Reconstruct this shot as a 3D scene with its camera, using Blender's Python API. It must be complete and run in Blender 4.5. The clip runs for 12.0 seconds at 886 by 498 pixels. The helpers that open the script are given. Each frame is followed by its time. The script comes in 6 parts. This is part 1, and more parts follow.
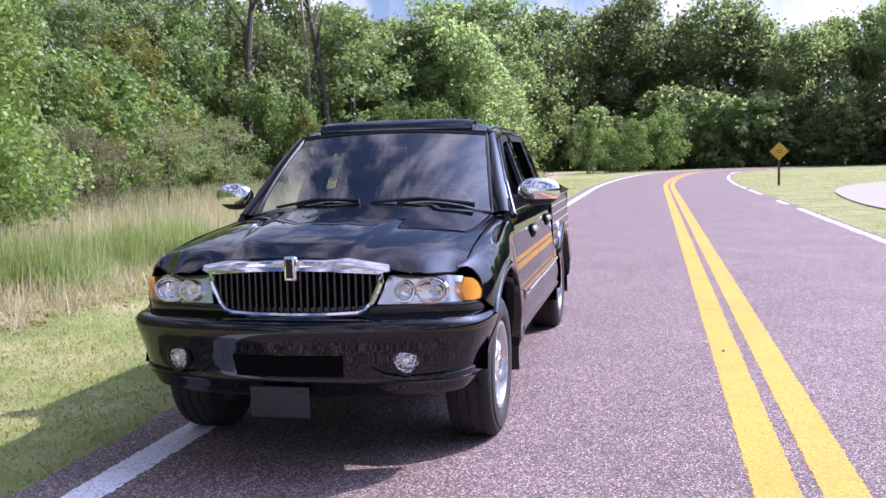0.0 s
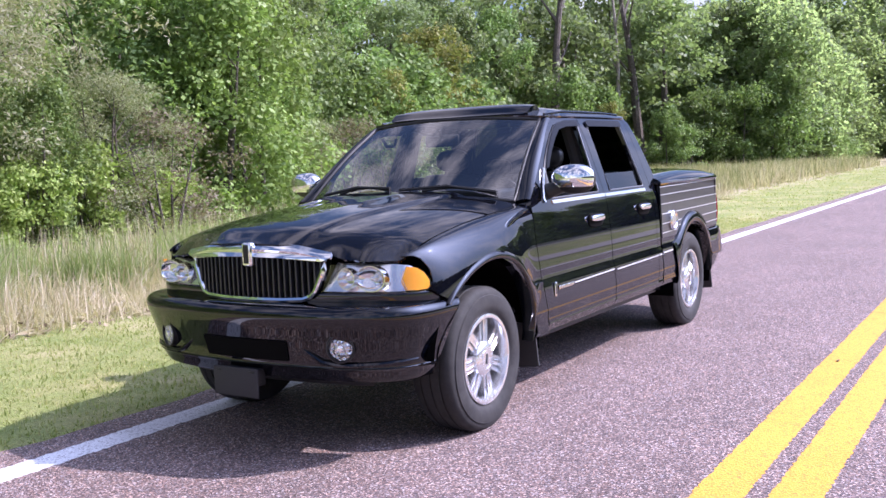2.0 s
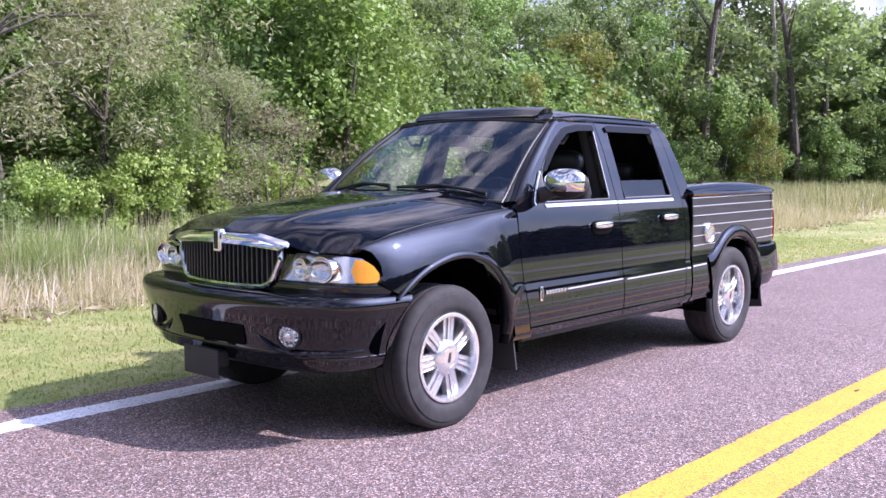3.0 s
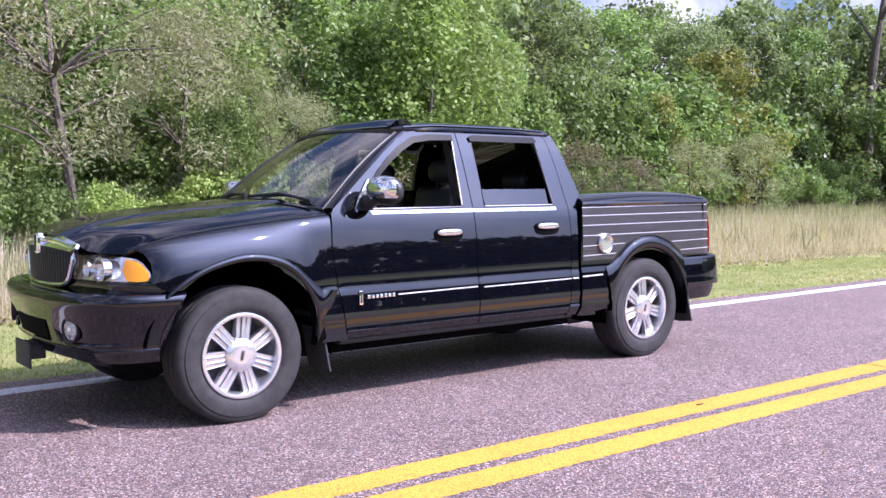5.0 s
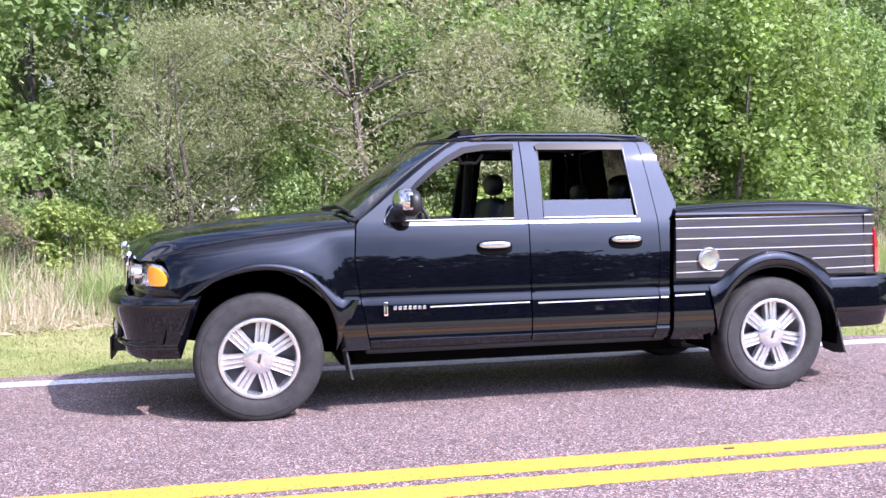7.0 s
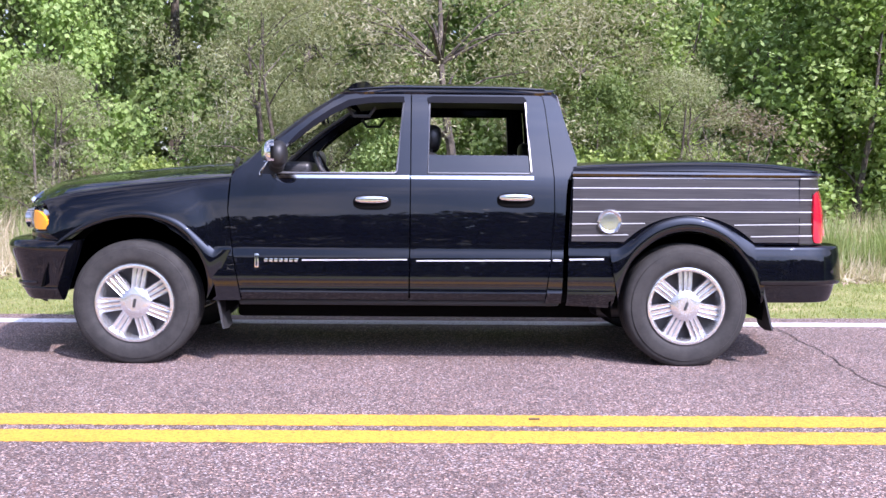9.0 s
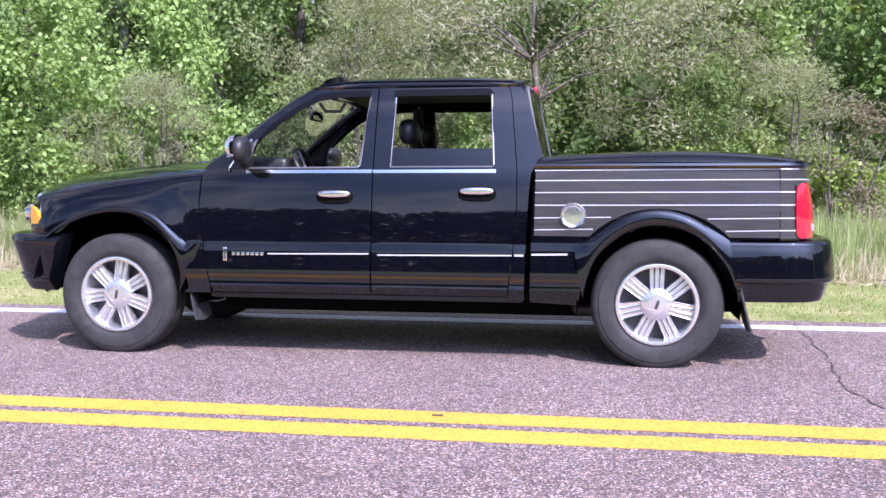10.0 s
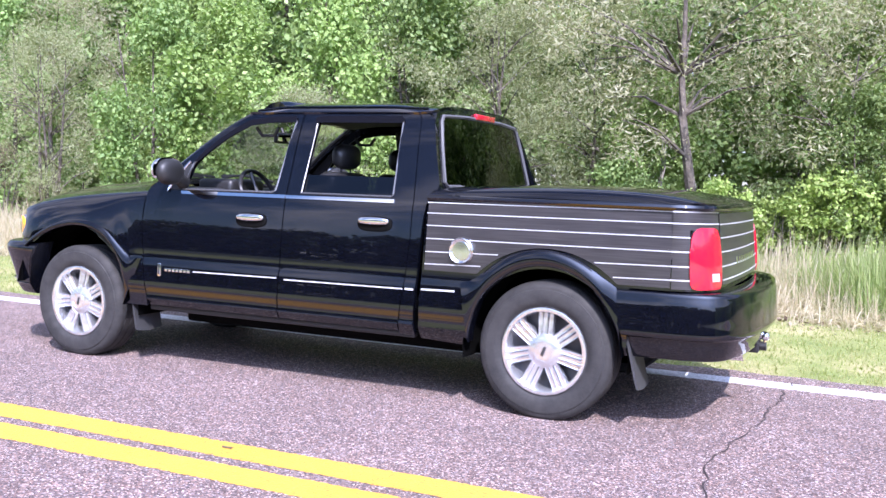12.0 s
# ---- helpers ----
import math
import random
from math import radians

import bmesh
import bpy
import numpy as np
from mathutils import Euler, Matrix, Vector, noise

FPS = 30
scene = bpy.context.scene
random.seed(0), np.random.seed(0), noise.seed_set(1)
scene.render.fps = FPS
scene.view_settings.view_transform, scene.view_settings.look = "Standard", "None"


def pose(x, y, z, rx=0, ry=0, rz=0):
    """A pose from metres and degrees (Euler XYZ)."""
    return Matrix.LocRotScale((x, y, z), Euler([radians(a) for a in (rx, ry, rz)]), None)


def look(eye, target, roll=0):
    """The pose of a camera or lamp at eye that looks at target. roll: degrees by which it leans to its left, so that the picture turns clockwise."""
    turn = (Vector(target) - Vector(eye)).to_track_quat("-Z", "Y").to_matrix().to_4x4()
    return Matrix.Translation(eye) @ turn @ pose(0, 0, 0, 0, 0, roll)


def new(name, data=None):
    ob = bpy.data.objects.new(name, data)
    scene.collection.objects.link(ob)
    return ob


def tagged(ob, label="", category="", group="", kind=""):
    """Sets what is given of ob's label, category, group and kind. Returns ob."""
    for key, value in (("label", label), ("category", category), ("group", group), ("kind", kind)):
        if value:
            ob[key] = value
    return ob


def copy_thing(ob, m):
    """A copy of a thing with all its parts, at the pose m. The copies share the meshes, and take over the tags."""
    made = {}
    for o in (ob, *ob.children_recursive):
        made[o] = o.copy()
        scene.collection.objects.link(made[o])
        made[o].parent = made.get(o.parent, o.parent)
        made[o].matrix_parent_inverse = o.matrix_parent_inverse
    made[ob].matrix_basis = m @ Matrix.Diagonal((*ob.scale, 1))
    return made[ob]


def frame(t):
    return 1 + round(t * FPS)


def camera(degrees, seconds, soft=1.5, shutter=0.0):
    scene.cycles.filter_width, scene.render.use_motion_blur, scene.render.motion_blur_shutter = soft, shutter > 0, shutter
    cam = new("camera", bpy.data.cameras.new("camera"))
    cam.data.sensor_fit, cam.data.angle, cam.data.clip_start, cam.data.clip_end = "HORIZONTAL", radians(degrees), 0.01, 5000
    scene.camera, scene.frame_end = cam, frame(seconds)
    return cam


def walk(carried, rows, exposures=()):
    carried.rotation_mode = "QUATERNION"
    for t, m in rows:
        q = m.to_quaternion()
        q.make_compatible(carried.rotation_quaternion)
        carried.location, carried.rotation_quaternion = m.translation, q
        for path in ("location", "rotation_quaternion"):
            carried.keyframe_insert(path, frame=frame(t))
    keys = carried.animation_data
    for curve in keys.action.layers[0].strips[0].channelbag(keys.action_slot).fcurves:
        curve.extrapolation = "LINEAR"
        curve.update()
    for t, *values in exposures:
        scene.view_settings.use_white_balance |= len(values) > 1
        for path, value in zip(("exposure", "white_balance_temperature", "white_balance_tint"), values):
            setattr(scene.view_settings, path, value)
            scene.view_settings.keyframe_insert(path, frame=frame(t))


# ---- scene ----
cam = camera(49.6, 12.0)
PATH = [
    (0, (-5.337, -1.794, 1.57), (-3.393, -1.365, 1.382), -1.5),
    (0.5, (-5.125, -2.231, 1.57), (-3.221, -1.659, 1.349), -1.5),
    (1, (-4.922, -2.652, 1.587), (-3.073, -1.917, 1.394), -0.7),
    (1.5, (-4.739, -3.127, 1.54), (-3.002, -2.151, 1.364), -2.3),
    (2, (-4.504, -3.537, 1.497), (-2.823, -2.469, 1.309), -2.3),
    (2.5, (-4.265, -3.996, 1.481), (-2.734, -2.723, 1.289), -2.5),
    (3, (-3.926, -4.368, 1.439), (-2.436, -3.045, 1.268), 0.1),
    (3.5, (-3.562, -4.744, 1.441), (-2.127, -3.363, 1.256), 0.5),
    (3.7, (-3.418, -4.986, 1.474), (-2.015, -3.573, 1.286), 0.4),
    (5.3, (-2.087, -6.23, 1.311), (-0.972, -4.574, 1.202), 1.0),
    (5.5, (-1.816, -6.403, 1.421), (-0.813, -4.679, 1.289), 2.6),
    (6, (-1.277, -6.653, 1.38), (-0.532, -4.799, 1.287), 1.1),
    (6.5, (-0.752, -6.741, 1.354), (-0.119, -4.846, 1.265), -0.3),
    (7, (-0.181, -6.913, 1.309), (0.259, -4.964, 1.221), -0.8),
    (7.5, (0.355, -7.016, 1.196), (0.633, -5.038, 1.1), 2.9),
    (7.7, (0.483, -7.028, 1.202), (0.796, -5.057, 1.072), 2.7),
    (9.3, (2.302, -6.992, 1.193), (2.182, -5.002, 1.041), 0.1),
    (9.5, (2.59, -6.965, 1.234), (2.366, -4.985, 1.065), 0.0),
    (10, (3.147, -6.852, 1.142), (2.832, -4.882, 1.0), -0.0),
    (10.5, (3.77, -6.708, 1.257), (3.371, -4.756, 1.083), 1.0),
    (11, (4.266, -6.552, 1.241), (3.739, -4.628, 1.09), 1.3),
    (11.5, (4.801, -6.384, 1.27), (4.143, -4.5, 1.128), 1.8),
    (12, (5.236, -6.056, 1.323), (4.4, -4.244, 1.185), 1.9),
]
walk(cam, [(t, look(eye, target, roll)) for t, eye, target, roll in PATH], exposures=[(0.0, 0.68, 6060, 32), (1.5, 0.82, 6050, 31), (2.5, 0.92, 6050, 32), (3.5, 0.92, 6050, 33), (5.5, 0.86, 6100, 32), (6.5, 1.06, 6000, 29), (7.5, 1.20, 6300, 30), (9.5, 0.92, 6080, 29), (10.5, 1.10, 5880, 28), (12.0, 1.24, 5880, 26)])

# ---- light: clear afternoon, sun high behind the camera's right shoulder ----
SUN = Vector((0.62, -0.85, 1.0)).normalized()
world = bpy.data.worlds.new("sky")
scene.world = world
world.use_nodes = True
wn, wl = world.node_tree.nodes, world.node_tree.links
sky = wn.new("ShaderNodeTexSky")
sky.sky_type, sky.sun_disc = "NISHITA", False
sky.sun_elevation = math.asin(SUN.z)
sky.sun_rotation = math.atan2(SUN.x, SUN.y)
sky.air_density, sky.dust_density, sky.ozone_density = 1.0, 0.6, 4.0
back = wn["Background"]
# thin high cloud, drawn out in streaks
where = wn.new("ShaderNodeTexCoord")
stretch = wn.new("ShaderNodeMapping")
stretch.inputs["Scale"].default_value = (1.0, 3.4, 1.6)
stretch.inputs["Rotation"].default_value = (0.0, 0.0, radians(12))
wisps = wn.new("ShaderNodeTexNoise")
wisps.inputs["Scale"].default_value, wisps.inputs["Detail"].default_value, wisps.inputs["Roughness"].default_value = 2.3, 7.0, 0.6
thin = wn.new("ShaderNodeValToRGB")
thin.color_ramp.elements[0].position, thin.color_ramp.elements[1].position = 0.45, 0.75
blend = wn.new("ShaderNodeMix")
blend.data_type = "RGBA"
blend.inputs[7].default_value = (13.0, 13.0, 13.2, 1)
wl.new(where.outputs["Generated"], stretch.inputs[0])
wl.new(stretch.outputs[0], wisps.inputs["Vector"])
wl.new(wisps.outputs[0], thin.inputs[0])
wl.new(thin.outputs[0], blend.inputs[0])
wl.new(sky.outputs[0], blend.inputs[6])
# bright veil of haze about the sun
toward = wn.new("ShaderNodeVectorMath")
toward.operation = "DOT_PRODUCT"
toward.inputs[1].default_value = SUN
wl.new(where.outputs["Generated"], toward.inputs[0])
clip = wn.new("ShaderNodeMath")
clip.operation = "MAXIMUM"
clip.inputs[1].default_value = 0.0
wl.new(toward.outputs["Value"], clip.inputs[0])
narrow = wn.new("ShaderNodeMath")
narrow.operation = "POWER"
narrow.inputs[1].default_value = 10.0
wl.new(clip.outputs[0], narrow.inputs[0])
veil = wn.new("ShaderNodeMix")
veil.data_type, veil.blend_type, veil.clamp_factor = "RGBA", "ADD", True
veil.inputs[7].default_value = (42.0, 52.0, 74.0, 1)
wl.new(narrow.outputs[0], veil.inputs[0])
wl.new(blend.outputs[2], veil.inputs[6])
wl.new(veil.outputs[2], back.inputs[0])
back.inputs[1].default_value = 0.075
sun_data = bpy.data.lights.new("sun", "SUN")
sun_data.energy, sun_data.angle, sun_data.color = 4.4, radians(0.55), (1.0, 0.96, 0.90)
sun = new("sun", sun_data)
sun.matrix_world = look(SUN * 60, (0, 0, 0))


# ---- materials ----
def mat(name, colour, rough=0.5, metal=0.0, coat=0.0, **more):
    m = bpy.data.materials.new(name)
    m.use_nodes = True
    b = m.node_tree.nodes["Principled BSDF"]
    b.inputs["Base Color"].default_value = (*colour, 1)
    b.inputs["Roughness"].default_value = rough
    b.inputs["Metallic"].default_value = metal
    b.inputs["Coat Weight"].default_value = coat
    b.inputs["Coat Roughness"].default_value = 0.03
    for key, value in more.items():
        b.inputs[key.replace("_", " ")].default_value = value
    return m


def nodes_of(m):
    return m.node_tree.nodes, m.node_tree.links, m.node_tree.nodes["Principled BSDF"]


def ramp_node(n, stops, interpolation="LINEAR"):
    r = n.new("ShaderNodeValToRGB")
    r.color_ramp.interpolation = interpolation
    e = r.color_ramp.elements
    while len(e) < len(stops):
        e.new(0.5)
    for el, (p, c) in zip(e, stops):
        el.position, el.color = p, (*c, 1)
    return r


def noise_node(n, l, scale, detail=4.0, rough=0.55, coord="Object"):
    c = n.new("ShaderNodeTexCoord")
    t = n.new("ShaderNodeTexNoise")
    t.inputs["Scale"].default_value, t.inputs["Detail"].default_value = scale, detail
    t.inputs["Roughness"].default_value = rough
    l.new(c.outputs[coord], t.inputs["Vector"])
    return t


def mix_node(n, l, a, b, fac, mode="MIX"):
    m = n.new("ShaderNodeMix")
    m.data_type, m.blend_type = "RGBA", mode
    for socket, value in ((m.inputs[6], a), (m.inputs[7], b), (m.inputs[0], fac)):
        if isinstance(value, (int, float)):
            socket.default_value = value
        elif isinstance(value, tuple):
            socket.default_value = (*value, 1)
        else:
            l.new(value, socket)
    return m.outputs[2]


def bump_node(n, l, height, b, strength=0.3, distance=0.01):
    u = n.new("ShaderNodeBump")
    u.inputs["Strength"].default_value, u.inputs["Distance"].default_value = strength, distance
    l.new(height, u.inputs["Height"])
    l.new(u.outputs[0], b.inputs["Normal"])


def speckled(name, stops, chip, stops_wide, rough=0.8, bump=0.5, distance=0.006, hues=None):
    """Chips of stone of about 1/chip metres, tinted by broad patches."""
    m = mat(name, (0.2, 0.2, 0.2), rough)
    n, l, b = nodes_of(m)
    c = n.new("ShaderNodeTexCoord")
    v = n.new("ShaderNodeTexVoronoi")
    v.inputs["Scale"].default_value = chip
    l.new(c.outputs["Object"], v.inputs["Vector"])
    sep = n.new("ShaderNodeSeparateColor")
    l.new(v.outputs["Color"], sep.inputs[0])
    fine = ramp_node(n, stops)
    l.new(sep.outputs[0], fine.inputs[0])
    wide = ramp_node(n, stops_wide)
    l.new(noise_node(n, l, 0.9, 6.0, 0.65).outputs[0], wide.inputs[0])
    tone = mix_node(n, l, fine.outputs[0], wide.outputs[0], 1.0, "MULTIPLY")
    if hues:
        mottle = ramp_node(n, [(0.32, (0.80, 0.79, 0.79)), (0.70, (1.17, 1.16, 1.15))])
        l.new(noise_node(n, l, 14.0, 8.0, 0.75).outputs[0], mottle.inputs[0])
        tone = mix_node(n, l, tone, mottle.outputs[0], 1.0, "MULTIPLY")
        hue = ramp_node(n, hues)
        l.new(sep.outputs[1], hue.inputs[0])
        tone = mix_node(n, l, tone, hue.outputs[0], 1.0, "MULTIPLY")
    l.new(tone, b.inputs["Base Color"])
    bump_node(n, l, v.outputs["Distance"], b, bump, distance)
    return m


asphalt = speckled("asphalt", [(0.0, (0.030, 0.022, 0.022)), (0.45, (0.122, 0.092, 0.089)), (0.82, (0.232, 0.180, 0.174)), (1.0, (0.58, 0.515, 0.485))],
                   130.0, [(0.3, (0.82, 0.78, 0.77)), (0.7, (1.12, 1.06, 1.05))], hues=[(0.0, (1.22, 0.98, 0.84)), (0.5, (1.0, 1.0, 0.98)), (1.0, (0.86, 0.98, 1.12))])
white_paint = speckled("white_road_paint", [(0.0, (0.3, 0.28, 0.29)), (0.22, (0.66, 0.66, 0.68)), (1.0, (0.8, 0.8, 0.82))],
                       95.0, [(0.3, (0.85, 0.85, 0.86)), (0.7, (1.0, 1.0, 1.0))])
yellow_paint = speckled("yellow_road_paint", [(0.0, (0.38, 0.19, 0.04)), (0.2, (0.62, 0.30, 0.035)), (1.0, (0.72, 0.375, 0.045))],
                        95.0, [(0.3, (0.85, 0.84, 0.8)), (0.7, (1.0, 1.0, 1.0))])
concrete = speckled("pale_path_concrete", [(0.0, (0.27, 0.24, 0.22)), (1.0, (0.38, 0.345, 0.32))], 60.0,
                    [(0.3, (0.85, 0.85, 0.85)), (0.7, (1.0, 1.0, 1.0))])
crack_mat = mat("crack_tar", (0.03, 0.022, 0.022), 0.7)


def earth():
    m = mat("meadow_ground", (0.15, 0.17, 0.06), 0.95)
    n, l, b = nodes_of(m)
    wide = ramp_node(n, [(0.30, (0.13, 0.18, 0.045)), (0.44, (0.21, 0.245, 0.075)), (0.55, (0.29, 0.29, 0.12)), (0.68, (0.42, 0.36, 0.21))])
    l.new(noise_node(n, l, 0.8, 8.0, 0.68).outputs[0], wide.inputs[0])
    fine = ramp_node(n, [(0.3, (0.55, 0.55, 0.5)), (0.7, (1.25, 1.25, 1.15))])
    grain = noise_node(n, l, 38.0, 6.0, 0.7)
    l.new(grain.outputs[0], fine.inputs[0])
    # unmown straw and leaf litter away from the road
    c = n.new("ShaderNodeTexCoord")
    split = n.new("ShaderNodeSeparateXYZ")
    l.new(c.outputs["Object"], split.inputs[0])
    ragged = noise_node(n, l, 1.1, 4.0, 0.6)
    shift = n.new("ShaderNodeMath")
    shift.operation = "MULTIPLY_ADD"
    shift.inputs[1].default_value = 1.8
    l.new(ragged.outputs[0], shift.inputs[0])
    l.new(split.outputs[1], shift.inputs[2])
    edge = n.new("ShaderNodeMapRange")
    edge.inputs["From Min"].default_value, edge.inputs["From Max"].default_value = 5.3, 6.2
    l.new(shift.outputs[0], edge.inputs["Value"])
    deep = n.new("ShaderNodeMapRange")
    deep.inputs["From Min"].default_value, deep.inputs["From Max"].default_value = 10.0, 12.5
    l.new(shift.outputs[0], deep.inputs["Value"])
    zones = mix_node(n, l, wide.outputs[0], (0.36, 0.31, 0.20), edge.outputs[0])
    zones = mix_node(n, l, zones, (0.14, 0.13, 0.06), deep.outputs[0])
    # ground across the road, out of view, darkened for the reflections in the doors
    field = n.new("ShaderNodeMapRange")
    field.inputs["From Min"].default_value, field.inputs["From Max"].default_value = -21.0, -27.0
    l.new(shift.outputs[0], field.inputs["Value"])
    zones = mix_node(n, l, zones, (0.045, 0.056, 0.026), field.outputs[0])
    l.new(mix_node(n, l, zones, fine.outputs[0], 1.0, "MULTIPLY"), b.inputs["Base Color"])
    bump_node(n, l, grain.outputs[0], b, 0.6, 0.03)
    return m


def leafy(name, stops, translucent=0.44, rough=0.45, spread=0.3):
    """Leaf or blade: colour varies from piece to piece and from plant to plant."""
    m = mat(name, stops[0], rough)
    n, l, b = nodes_of(m)
    g = n.new("ShaderNodeNewGeometry")
    o = n.new("ShaderNodeObjectInfo")
    r = ramp_node(n, [(i / max(1, len(stops) - 1), c) for i, c in enumerate(stops)])
    l.new(g.outputs["Random Per Island"], r.inputs[0])
    h = n.new("ShaderNodeHueSaturation")
    for key, lo, hi in (("Hue", 0.5 - 0.016 * spread / 0.35, 0.5 + 0.006 * spread / 0.35), ("Value", 1.0 - spread, 1.0 + spread)):
        p = n.new("ShaderNodeMapRange")
        p.inputs["To Min"].default_value, p.inputs["To Max"].default_value = lo, hi
        l.new(o.outputs["Random"], p.inputs["Value"])
        l.new(p.outputs[0], h.inputs[key])
    h.inputs["Saturation"].default_value = 0.94
    l.new(r.outputs[0], h.inputs["Color"])
    l.new(h.outputs[0], b.inputs["Base Color"])
    b.inputs["Specular IOR Level"].default_value = 0.16
    t = n.new("ShaderNodeBsdfTranslucent")
    warm = mix_node(n, l, h.outputs[0], (1.06, 1.20, 0.68), 1.0, "MULTIPLY")
    l.new(warm, t.inputs[0])
    s = n.new("ShaderNodeMixShader")
    s.inputs[0].default_value = translucent
    l.new(b.outputs[0], s.inputs[1])
    l.new(t.outputs[0], s.inputs[2])
    l.new(s.outputs[0], n["Material Output"].inputs[0])
    return m


def bark_material(name, dark, pale):
    m = mat(name, dark, 0.9)
    n, l, b = nodes_of(m)
    r = ramp_node(n, [(0.35, dark), (0.7, pale)])
    t = noise_node(n, l, 9.0, 6.0, 0.7)
    l.new(t.outputs[0], r.inputs[0])
    l.new(r.outputs[0], b.inputs["Base Color"])
    bump_node(n, l, t.outputs[0], b, 0.8, 0.03)
    return m


meadow = earth()
leaf_green = leafy("poplar_leaf", [(0.115, 0.185, 0.058), (0.165, 0.250, 0.078), (0.215, 0.305, 0.100), (0.275, 0.360, 0.140)], spread=0.2)
leaf_spring = leafy("pale_poplar_leaf", [(0.155, 0.235, 0.062), (0.205, 0.300, 0.080), (0.260, 0.360, 0.105), (0.320, 0.410, 0.150)], translucent=0.4, spread=0.15)
leaf_dark = leafy("oak_leaf", [(0.130, 0.178, 0.078), (0.178, 0.232, 0.102), (0.228, 0.285, 0.128), (0.280, 0.330, 0.165)], translucent=0.46, spread=0.22)
# distance haze is mixed into this paler, greyer leaf colour
leaf_far = leafy("hazy_distant_leaf", [(0.185, 0.240, 0.125), (0.245, 0.300, 0.160), (0.310, 0.355, 0.205)], translucent=0.7, spread=0.25)
leaf_lime = leafy("fresh_leaf", [(0.190, 0.280, 0.060), (0.260, 0.355, 0.080), (0.330, 0.420, 0.115), (0.39, 0.46, 0.16)], translucent=0.42, spread=0.15)
# hedge leaves darkened in colour to carry the shade of backlit trees
leaf_hedge = leafy("backlit_hedge_leaf", [(0.030, 0.045, 0.020), (0.050, 0.070, 0.030), (0.080, 0.100, 0.045)], translucent=0.15, spread=0.2)
leaf_olive = leafy("willow_leaf", [(0.225, 0.250, 0.125), (0.275, 0.300, 0.155), (0.325, 0.345, 0.190), (0.380, 0.390, 0.235)], spread=0.18)
leaf_grey = leafy("grey_willow_leaf", [(0.255, 0.248, 0.140), (0.295, 0.285, 0.168), (0.335, 0.322, 0.200), (0.375, 0.360, 0.235)], spread=0.12)
leaf_yellow = leafy("turning_leaf", [(0.150, 0.190, 0.050), (0.235, 0.245, 0.070), (0.330, 0.300, 0.090)], spread=0.2)
leaf_dry = leafy("dry_twig_leaf", [(0.150, 0.120, 0.085), (0.230, 0.190, 0.130), (0.290, 0.260, 0.165)], spread=0.2)
blade_lawn = leafy("lawn_blade", [(0.22, 0.27, 0.08), (0.29, 0.33, 0.12), (0.38, 0.38, 0.17), (0.52, 0.46, 0.28)], translucent=0.6, spread=0.1)
blade_dry = leafy("dry_blade", [(0.36, 0.325, 0.215), (0.50, 0.42, 0.305), (0.58, 0.485, 0.375), (0.65, 0.56, 0.455)], translucent=0.5, spread=0.1)
litter_leaf = leafy("brown_litter", [(0.08, 0.055, 0.035), (0.20, 0.14, 0.09), (0.42, 0.33, 0.23)], translucent=0.1, spread=0.1)
blade_green = leafy("tall_green_blade", [(0.20, 0.225, 0.10), (0.29, 0.295, 0.155), (0.40, 0.375, 0.23), (0.52, 0.46, 0.32)], spread=0.1)
blade_fresh = leafy("fresh_weed_blade", [(0.22, 0.29, 0.10), (0.30, 0.37, 0.14), (0.40, 0.44, 0.20)], spread=0.1)
bark = bark_material("bark", (0.045, 0.035, 0.028), (0.16, 0.135, 0.11))
bark_pale = bark_material("pale_bark", (0.20, 0.17, 0.14), (0.42, 0.38, 0.33))
wood_post = bark_material("weathered_post", (0.06, 0.04, 0.028), (0.13, 0.09, 0.06))


def paint_material():
    """Black enamel with a slightly blue base under thick clear coat, very lightly dusty."""
    m = mat("black_gloss_paint", (0.002, 0.0024, 0.0045), 0.5, 0.0, 1.0)
    n, l, b = nodes_of(m)
    dust = noise_node(n, l, 3.0, 6.0, 0.6)
    r = ramp_node(n, [(0.35, (0.012, 0.012, 0.012)), (0.75, (0.035, 0.035, 0.035))])
    l.new(dust.outputs[0], r.inputs[0])
    l.new(r.outputs[0], b.inputs["Coat Roughness"])
    film = ramp_node(n, [(0.40, (0.0016, 0.0020, 0.0040)), (0.80, (0.0034, 0.0038, 0.0058))])
    l.new(noise_node(n, l, 11.0, 7.0, 0.7).outputs[0], film.inputs[0])
    l.new(film.outputs[0], b.inputs["Base Color"])
    b.inputs["Coat IOR"].default_value = 1.6
    b.inputs["Specular IOR Level"].default_value = 0.0
    return m


paint = paint_material()
laminate = mat("charcoal_wood_laminate", (0.02, 0.018, 0.02), 0.38, 0.0, 0.5)
_n, _l, _b = nodes_of(laminate)
_c = _n.new("ShaderNodeTexCoord")
_m = _n.new("ShaderNodeMapping")
_m.inputs["Scale"].default_value = (2.0, 2.0, 60.0)
_t = _n.new("ShaderNodeTexNoise")
_t.inputs["Scale"].default_value, _t.inputs["Detail"].default_value = 2.2, 6.0
_l.new(_c.outputs["Object"], _m.inputs["Vector"])
_l.new(_m.outputs[0], _t.inputs["Vector"])
_b.inputs["Coat Roughness"].default_value = 0.16
_r = ramp_node(_n, [(0.3, (0.016, 0.0145, 0.016)), (0.7, (0.040, 0.036, 0.038))])
_l.new(_t.outputs[0], _r.inputs[0])
_l.new(_r.outputs[0], _b.inputs["Base Color"])
chrome = mat("chrome", (0.86, 0.87, 0.88), 0.06, 1.0)
